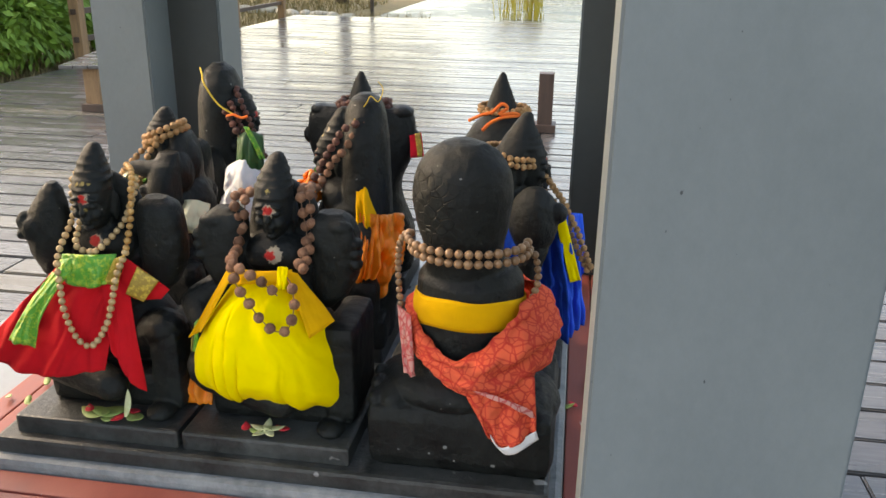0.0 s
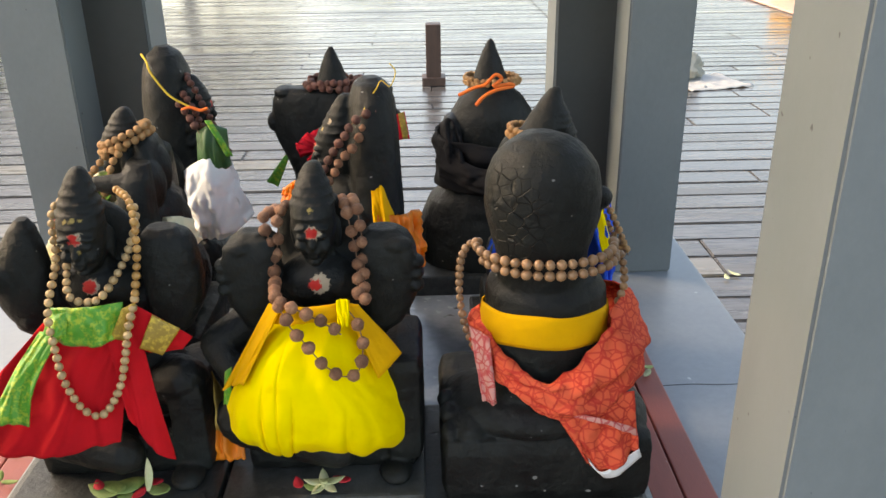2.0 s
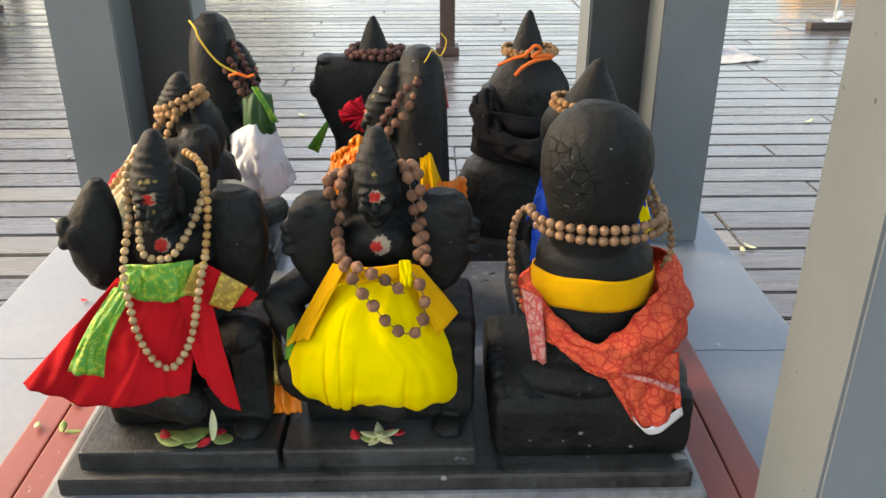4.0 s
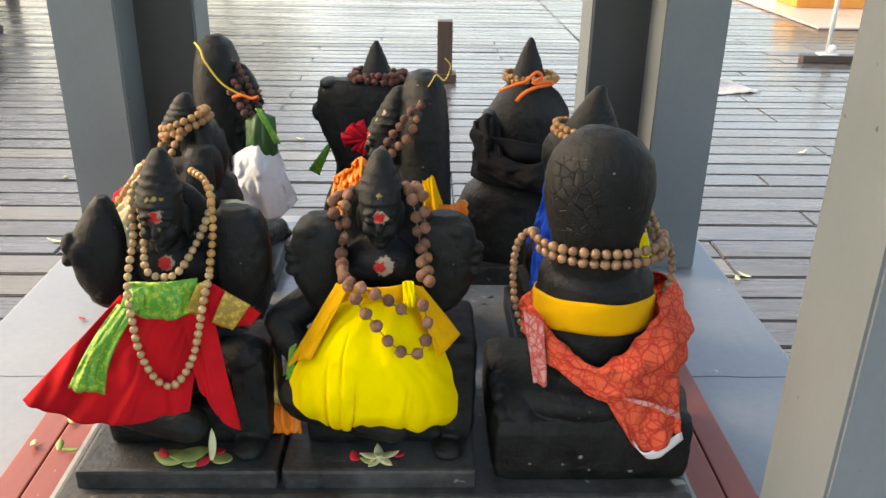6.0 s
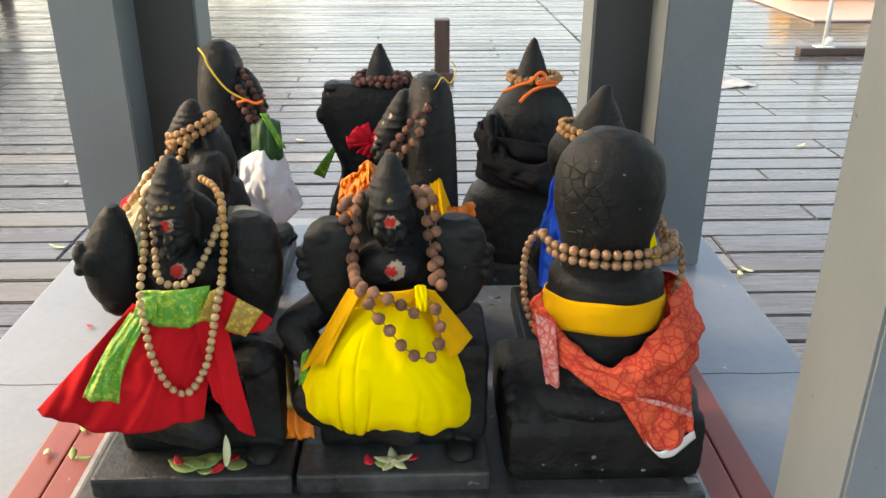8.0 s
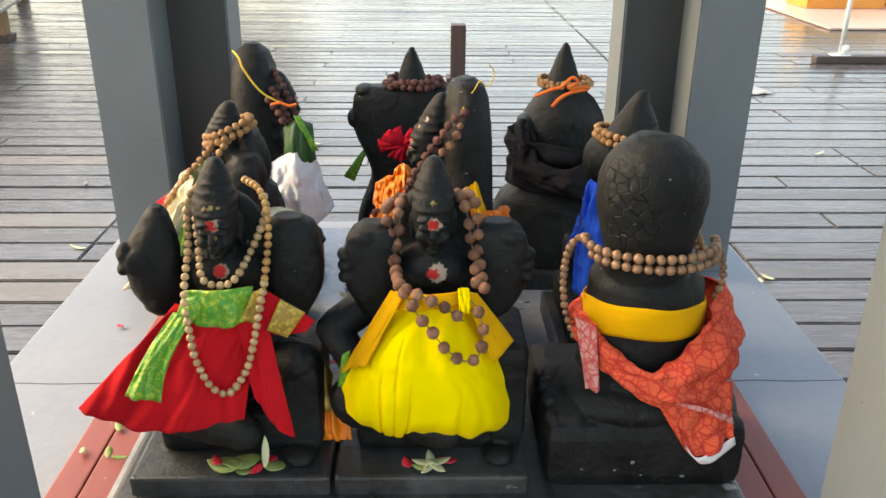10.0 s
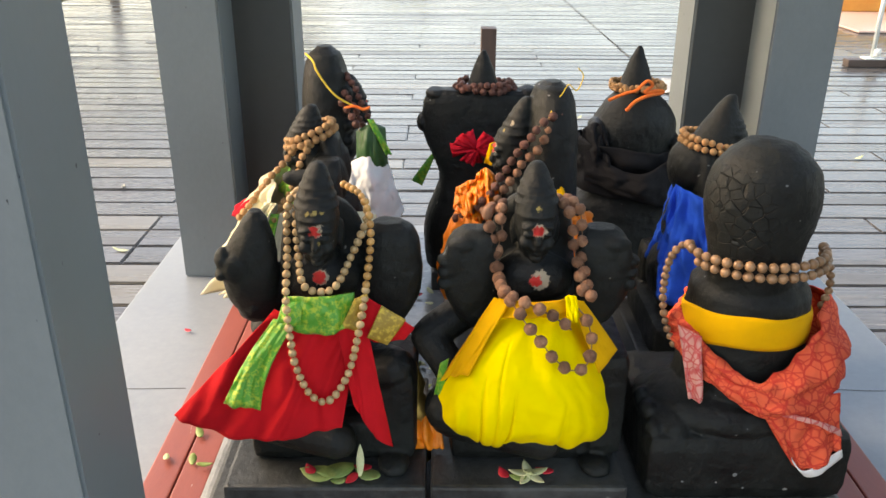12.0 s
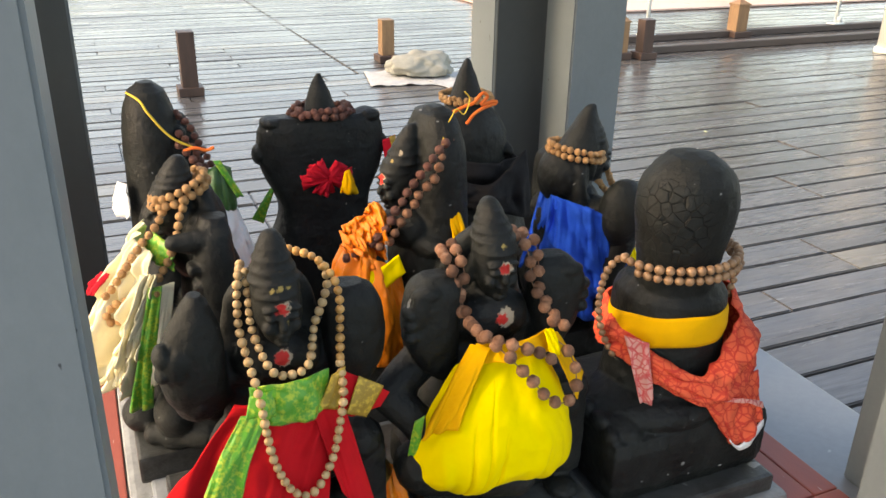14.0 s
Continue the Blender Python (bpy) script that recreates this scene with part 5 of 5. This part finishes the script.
M["paper"] = surf("newsprint", (0.33, 0.32, 0.30), (0.47, 0.46, 0.43), (0.7, 0.85), 8, 60, 0.3, 0.001)
M["sack"] = surf("off_white_canvas", (0.20, 0.19, 0.155), (0.31, 0.30, 0.25), (0.8, 0.9), 8, 200, 0.4, 0.003)
M["steel"] = surf("pale_painted_steel", (0.55, 0.60, 0.58), (0.66, 0.70, 0.68), (0.3, 0.45), 6, 60, 0.1, 0.001)
M["white_post"] = surf("white_painted_post", (0.66, 0.65, 0.58), (0.78, 0.77, 0.72), (0.4, 0.55), 6, 60, 0.1, 0.001)
M["kerb"] = surf("dark_kerb_timber", (0.04, 0.026, 0.02), (0.085, 0.06, 0.05), (0.35, 0.6), 5, 40, 0.3, 0.002, stretch=(0.6, 5, 5))
M["pink"] = surf("pink_paving", (0.52, 0.33, 0.26), (0.64, 0.46, 0.38), (0.25, 0.5), 2, 30, 0.2, 0.002)
M["yellow_paint"] = surf("yellow_painted_wood", (0.62, 0.36, 0.03), (0.78, 0.50, 0.06), (0.4, 0.6), 4, 40, 0.2, 0.002)
M["orange_paint"] = surf("orange_painted_wood", (0.6, 0.22, 0.03), (0.7, 0.3, 0.05), (0.4, 0.6), 4, 40, 0.2, 0.002)
M["grass"] = surf("dry_grass", (0.10, 0.08, 0.03), (0.20, 0.155, 0.06), (0.8, 0.95), 6, 40, 0.5, 0.01)
M["needle"] = surf("juniper_foliage", (0.09, 0.19, 0.02), (0.22, 0.36, 0.05), (0.5, 0.7), 6, 60, 0.2, 0.001)
M["shrub"] = surf("bright_shrub_foliage", (0.11, 0.17, 0.03), (0.22, 0.28, 0.07), (0.5, 0.7), 6, 60, 0.2, 0.001)
M["bark"] = surf("dark_bark", (0.03, 0.022, 0.016), (0.07, 0.05, 0.035), (0.7, 0.9), 9, 60, 0.6, 0.01)
M["stem"] = surf("yellow_reed", (0.45, 0.36, 0.03), (0.6, 0.48, 0.06), (0.5, 0.7), 9, 60, 0.2, 0.002)
M["stone"] = surf("pale_edge_stone", (0.30, 0.28, 0.22), (0.45, 0.42, 0.34), (0.7, 0.9), 5, 40, 0.5, 0.01)
M["pond"] = surf("pond_water_with_weed", (0.03, 0.032, 0.018), (0.11, 0.115, 0.055), (0.1, 0.45), 0.5, 3.0, 0.2, 0.02)
M["crown"] = surf("tree_foliage", (0.03, 0.06, 0.012), (0.08, 0.12, 0.03), (0.5, 0.7), 3, 40, 0.2, 0.001)


# newspaper and canvas bundle on the deck
def rumpled(bm, x0, x1, y0, y1, z, amp, seed, turn=0.0, nx=26, ny=18):
    m = pose((x0 + x1) / 2, (y0 + y1) / 2, 0, 0, 0, turn)
    g2 = [[bm.verts.new(m @ Vector(((i / nx - 0.5) * (x1 - x0), (j / ny - 0.5) * (y1 - y0), z + amp * max(0, noise.noise((i * 0.22 + seed, j * 0.3, seed))) + 0.3 * amp * abs(noise.noise((i * 0.6, j * 0.6 + seed, 2)))))) for i in range(nx + 1)] for j in range(ny + 1)]
    for a, b in zip(g2, g2[1:]):
        for i in range(nx):
            bm.faces.new((a[i], a[i + 1], b[i + 1], b[i]))
    return bm


ob = part("newspaper", rumpled(bmesh.new(), 1.28, 2.05, 6.95, 7.55, 0.006, 0.035, 3, -12), M["paper"], None, "", True)
sm = ob.modifiers.new("thickness", 'SOLIDIFY')
sm.thickness = 0.003
tagged(ob, "spread newspaper sheets lying on the wet deck", "newspaper")
ob = part("newspaper", rumpled(bmesh.new(), 1.75, 2.32, 6.82, 7.35, 0.006, 0.03, 9, 14), M["paper"], None, "", True)
sm = ob.modifiers.new("thickness", 'SOLIDIFY')
sm.thickness = 0.003
tagged(ob, "spread newspaper sheets lying on the wet deck", "newspaper")
bm = bmesh.new()
bmesh.ops.create_icosphere(bm, subdivisions=5, radius=1)
for v in bm.verts:
    d = v.co.copy()
    k = 1 + 0.25 * noise.noise(d * 1.6) + 0.12 * noise.noise(d * 4.0) + 0.05 * abs(noise.noise(d * 9.0))
    v.co = Vector((d.x * 0.30 * k, d.y * 0.2 * k, max(-0.04, d.z * 0.15 * k)))
ob = part("canvas_sack", bm, M["sack"], None, "", True)
ob.matrix_basis = pose(1.80, 7.32, 0.075, 0, 0, -15)
tagged(ob, "crumpled off-white canvas sack on newspaper", "sack")

# low kerbs with steel posts, paving and painted crates beyond
for ky, kx in ((7.62, 4.35), (8.25, 3.27)):
    kb = part("kerb", box(bmesh.new(), (kx, ky - 0.06, 0.003), (14.0, ky + 0.06, 0.075), 0.008), M["kerb"])
    tagged(kb, "low dark timber kerb on the wet deck", "kerb", "deck kerbs")


def steel_post(x, y):
    root = empty("barrier_post", x, y, 0.075)
    tagged(root, "thin pale steel barrier post with a clamp at its foot", "post", "barrier posts")
    bm = bmesh.new()
    bmesh.ops.create_cone(bm, cap_ends=True, segments=16, radius1=0.022, radius2=0.022, depth=1.05, matrix=pose(0, 0, 0.525))
    part("pole", bm, M["steel"], root, "", True)
    part("foot_plate", box(bmesh.new(), (-0.09, -0.06, 0), (0.09, 0.06, 0.012), 0.003), M["steel"], root)
    bm = bmesh.new()
    bmesh.ops.create_cone(bm, cap_ends=True, segments=16, radius1=0.045, radius2=0.04, depth=0.07, matrix=pose(0.03, 0, 0.06))
    part("clamp", bm, M["white_post"], root, "white clamp", True)
    return root


for px, py in ((3.52, 8.25), (4.89, 8.25), (7.74, 8.25), (10.6, 8.25)):
    steel_post(px, py)
bm = bmesh.new()
bmesh.ops.create_cone(bm, cap_ends=True, segments=32, radius1=0.13, radius2=0.13, depth=2.9, matrix=pose(0, 0, 1.45))
bmesh.ops.create_cone(bm, cap_ends=True, segments=32, radius1=0.16, radius2=0.15, depth=0.05, matrix=pose(0, 0, 0.026))
ob = part("round_post", bm, M["white_post"], None, "", True)
ob.matrix_basis = pose(7.06, 6.85, 0.001)
tagged(ob, "white painted round post standing on the deck", "post")
pav = part("paving", box(bmesh.new(), (4.35, 10.3, 0.006), (14, 14.5, 0.035), 0.01), M["pink"])
structure(pav, "wet pink paving strip across the deck", "paving")
for cx, cy, w in ((5.35, 12.4, 1.1), (6.6, 12.5, 1.0)):
    root = empty("painted_crate", cx, cy, 0.035)
    tagged(root, "low yellow and orange painted wooden crate", "crate", "painted crates")
    part("lower_box", box(bmesh.new(), (-w / 2, -0.35, 0), (w / 2, 0.35, 0.17), 0.01), M["orange_paint"], root, "orange base")
    for k in range(5):
        part("slat", box(bmesh.new(), (-w / 2 + 0.02, -0.37, 0.19 + k * 0.075), (w / 2 - 0.02, 0.33, 0.255 + k * 0.075), 0.006), M["yellow_paint"], root)

# bench and fence at the deck's edge
bench = empty("bench", -4.50, 7.25, 0)
tagged(bench, "weathered timber bench with thick block legs", "bench")
for bx, by in ((0.10, 0.0), (-0.55, 2.1)):
    part("leg", box(bmesh.new(), (bx - 0.075, by - 0.075, 0.0), (bx + 0.075, by + 0.075, 0.40), 0.008), M["bollard_tan"], bench)
    part("foot", box(bmesh.new(), (bx - 0.11, by - 0.11, 0.001), (bx + 0.11, by + 0.11, 0.07), 0.006), M["bollard"], bench)
for k in range(3):
    part("seat_board", box(bmesh.new(), (-0.0 - 0.16 + k * 0.13, -0.2, 0.402), (-0.04 + k * 0.13, 2.3, 0.435), 0.005, pose(-0.0, 0, 0, 0, 0, 14)), M["board"], bench)
fence = empty("fence", -6.4, 10.3, 0)
tagged(fence, "timber posts with dark rails along the deck edge", "fence")
for fy in (0.0, 2.6, 5.2, 7.8):
    part("post", box(bmesh.new(), (-0.07, fy - 0.07, -0.3), (0.07, fy + 0.07, 1.15), 0.006), M["bollard_tan"], fence)
for fz in (0.25, 0.6, 1.0):
    part("rail", box(bmesh.new(), (-0.03, -0.1, fz), (0.03, 8.0, fz + 0.07), 0.005), M["bollard"], fence)


# ---- planting, pond and distance ----
def tufts(bm, centre, size, count, blade, seed, droop=0.3, wide=0.35):
    """Many small leaf sprays over an uneven mound."""
    r2 = random.Random(seed)
    lumps = [(Vector((r2.uniform(-1, 1) * size[0] * 0.7, r2.uniform(-1, 1) * size[1] * 0.7, r2.uniform(0.25, 0.85) * size[2])), r2.uniform(0.35, 0.65)) for _ in range(26)]
    for _ in range(count):
        c, k = r2.choice(lumps)
        d = Vector((r2.gauss(0, 1), r2.gauss(0, 1), r2.gauss(0.35, 0.8))).normalized()
        q = Vector(centre) + c + Vector((d.x * size[0], d.y * size[1], d.z * size[2])) * k * r2.uniform(0.6, 1.0) * 0.6
        if q.z < centre[2]:
            continue
        a = (d + Vector((r2.uniform(-0.6, 0.6), r2.uniform(-0.6, 0.6), r2.uniform(-droop, 0.5)))).normalized()
        s = a.orthogonal().normalized()
        s.rotate(Matrix.Rotation(r2.uniform(0, 6.28), 3, a))
        ln = blade * r2.uniform(0.6, 1.3)
        p0, p1, p2 = q, q + a * ln * 0.5 + Vector((0, 0, 0.0)), q + a * ln - Vector((0, 0, droop * ln * 0.3))
        vs = [bm.verts.new(v) for v in (p0, p1 + s * ln * wide * 0.5, p2, p1 - s * ln * wide * 0.5)]
        bm.faces.new(vs)
    return bm


def stuff(name, bm, key, label, category):
    return tagged(part(name, bm, M[key]), label, category, "", "stuff")


bm = bmesh.new()
for k, (hx, hy) in enumerate(((-8.0, 10.6), (-9.3, 9.3), (-8.6, 12.6), (-10.2, 11.4), (-9.0, 15.2), (-11.5, 13.6), (-11.0, 7.6))):
    tufts(bm, (hx, hy, -0.25), (1.5, 1.5, 1.8), 9500 if k < 3 else 4000, 0.15, 100 + k, 0.5, 0.45)
stuff("hedge", bm, "needle", "dense green juniper hedge beside the deck", "hedge")
bm = bmesh.new()
for k, (hx, hy) in enumerate(((1.2, 21.6), (2.4, 22.2), (7.0, 22.0), (8.4, 22.6), (10.0, 22.2), (12.0, 22.6))):
    tufts(bm, (hx, hy, -0.25), (0.9, 0.7, 0.75), 1500, 0.14, 140 + k, 0.3, 0.5)
stuff("shrubs", bm, "shrub", "bright green clipped shrubs beyond the deck", "shrub")
rg = random.Random(77)
bm = bmesh.new()
for k in range(9000):
    gx, gy = rg.uniform(-16, -3.6), rg.uniform(18.9, 27.5)
    if gx > -6 and gy > 21.3:
        continue
    if k % 3 == 0:
        gx, gy = rg.uniform(-9.5, -6.3), rg.uniform(5.5, 19)
    h = rg.uniform(0.08, 0.28)
    a = rg.uniform(0, 6.28)
    w = 0.014
    o = Vector((gx, gy, -0.25))
    tip = o + Vector((rg.uniform(-0.12, 0.12), rg.uniform(-0.12, 0.12), h))
    bm.faces.new([bm.verts.new(v) for v in (o + Vector((math.cos(a) * w, math.sin(a) * w, 0)), o - Vector((math.cos(a) * w, math.sin(a) * w, 0)), tip)])
stuff("grass", bm, "grass", "dry straw-coloured grass beyond the deck", "grass")
verge = part("verge", box(bmesh.new(), (-60, 18.75, -0.28), (-5.2, 60, -0.245)), M["grass"])
structure(verge, "bank of dry grass", "ground")
side = part("verge", box(bmesh.new(), (-60, 2.0, -0.28), (-6.35, 18.7, -0.243)), M["grass"])
structure(side, "strip of dry grass beside the deck", "ground")
water = part("water", box(bmesh.new(), (-5.15, 19.6, -0.27), (40, 75, -0.24)), M["pond"])
structure(water, "still pond water with floating weed", "water")
for k in range(26):
    bm = bmesh.new()
    bmesh.ops.create_icosphere(bm, subdivisions=3, radius=1)
    for v in bm.verts:
        v.co *= 1 + 0.22 * noise.noise(v.co * 1.7 + Vector((k, 0, 0)))
    ob = part("edge_stone", bm, M["stone"], None, "", True)
    if k < 14:
        ob.matrix_basis = pose(-5.6 - 0.42 * k, 20.6 + 0.22 * k + rg.uniform(-0.2, 0.2), -0.2, 0, 0, rg.uniform(0, 180)) @ Matrix.Diagonal((rg.uniform(0.18, 0.4), 0.16, 0.12, 1))
    else:
        ob.matrix_basis = pose(-4.5 + 0.9 * (k - 14), 19.5 + rg.uniform(-0.1, 0.15), -0.22, 0, 0, rg.uniform(0, 180)) @ Matrix.Diagonal((rg.uniform(0.12, 0.3), 0.14, 0.09, 1))
    tagged(ob, "pale rounded stone on the pond edge", "stone", "pond edge stones")


def tree(x, y, h, r, n, seed, label):
    root = empty("tree", x, y, -0.25)
    tagged(root, label, "tree", "trees round the deck")
    bm = bmesh.new()
    r3 = random.Random(seed)
    tube(bm, curve_pts([(0, 0, 0), (0.1, 0.05, h * 0.3), (-0.1, 0.1, h * 0.6), (0.05, 0, h * 0.9)], 14), lambda t: 0.22 * (1 - 0.85 * t) * h / 8, 9)
    for k in range(7):
        a = r3.uniform(0, 6.28)
        z = h * r3.uniform(0.3, 0.7)
        tube(bm, curve_pts([(0, 0, z), (math.cos(a) * r * 0.4, math.sin(a) * r * 0.4, z + h * 0.08), (math.cos(a) * r * 0.8, math.sin(a) * r * 0.8, z + h * 0.2)], 8), lambda t: 0.08 * (1 - 0.8 * t) * h / 8, 6)
    part("trunk", bm, M["bark"], root, "", True)
    part("crown", tufts(bmesh.new(), (0, 0, h * 0.28), (r, r, h * 0.6), n, 0.38, seed, 0.4, 0.5), M["crown"], root)
    return root


tree(-7.3, 26.2, 8.0, 3.6, 2600, 5, "dark-trunked leafy tree beyond the pond edge")
tree(-13.5, 24.0, 9.0, 4.4, 2600, 6, "tall leafy tree behind the hedge")
tree(-15.5, 15.5, 8.5, 4.2, 2600, 7, "tall leafy tree behind the hedge")
tree(-16.0, 7.0, 8.0, 4.0, 2200, 8, "tall leafy tree behind the hedge")
for tx, ty, th, tr, seed in ((-3.0, 58.0, 4.2, 4.2, 21), (3.5, 60.0, 4.6, 4.8, 22), (10.0, 58.5, 4.3, 4.6, 23), (17.0, 59.5, 4.6, 5.0, 24), (24.0, 56.0, 4.8, 5.0, 25)):
    tree(tx, ty, th, tr, 2400, seed, "broad leafy tree on the far side of the pond")
for tx, ty, th, tr, seed in ((15.5, 19.0, 8.5, 4.4, 31), (18.5, 14.0, 9.0, 4.6, 32), (19.5, 8.5, 9.0, 4.6, 33)):
    tree(tx, ty, th, tr, 3000, seed, "tall leafy tree beside the deck")
stick = part("stake", box(bmesh.new(), (-0.04, -0.04, 0), (0.04, 0.04, 1.6), 0.004), M["bark"])
stick.matrix_basis = pose(-5.3, 21.9, -0.26)
tagged(stick, "thin dark stake at the pond edge", "stake")
bm = bmesh.new()
for k in range(90):
    rx, ry = -1.15 + rg.gauss(0, 0.16), 22.2 + rg.gauss(0, 0.2)
    if k % 3 == 0:
        rx -= 0.6
    tube(bm, curve_pts([(rx, ry, -0.25), (rx + rg.uniform(-0.1, 0.1), ry, 0.5), (rx + rg.uniform(-0.35, 0.35), ry, rg.uniform(0.7, 1.3))], 6), 0.011, 4)
stuff("reeds", bm, "stem", "tuft of bright yellow reeds in the pond", "reeds")

# fallen leaves and petals on the deck
for k, (fx, fy, key) in enumerate(((0.93, 3.34, "petal_white"), (0.97, 3.37, "petal_white"), (0.80, 2.72, "petal_white"), (-1.72, 2.9, "petal_red"), (-2.4, 4.6, "stone"), (-1.2, 5.4, "petal_white"), (-3.1, 7.5, "petal_white"), (0.4, 6.2, "petal_white"), (-4.2, 9.0, "stone"), (-3.6, 12.0, "stem"), (-4.4, 14.0, "stem"), (-1.2, 13.2, "bark"), (0.2, 10.1, "bark"), (-2.3, 9.4, "bark"), (2.0, 5.2, "petal_white"), (3.0, 4.9, "petal_white"), (-3.0, 3.4, "stone"), (-2.1, 3.7, "petal_white"))):
    petal("dry curled leaf fallen on the deck", "leaf", key, (fx, fy, 0.004), 0.04 + 0.02 * (k % 3), 0.026, 47 * k, 8, "leaf")
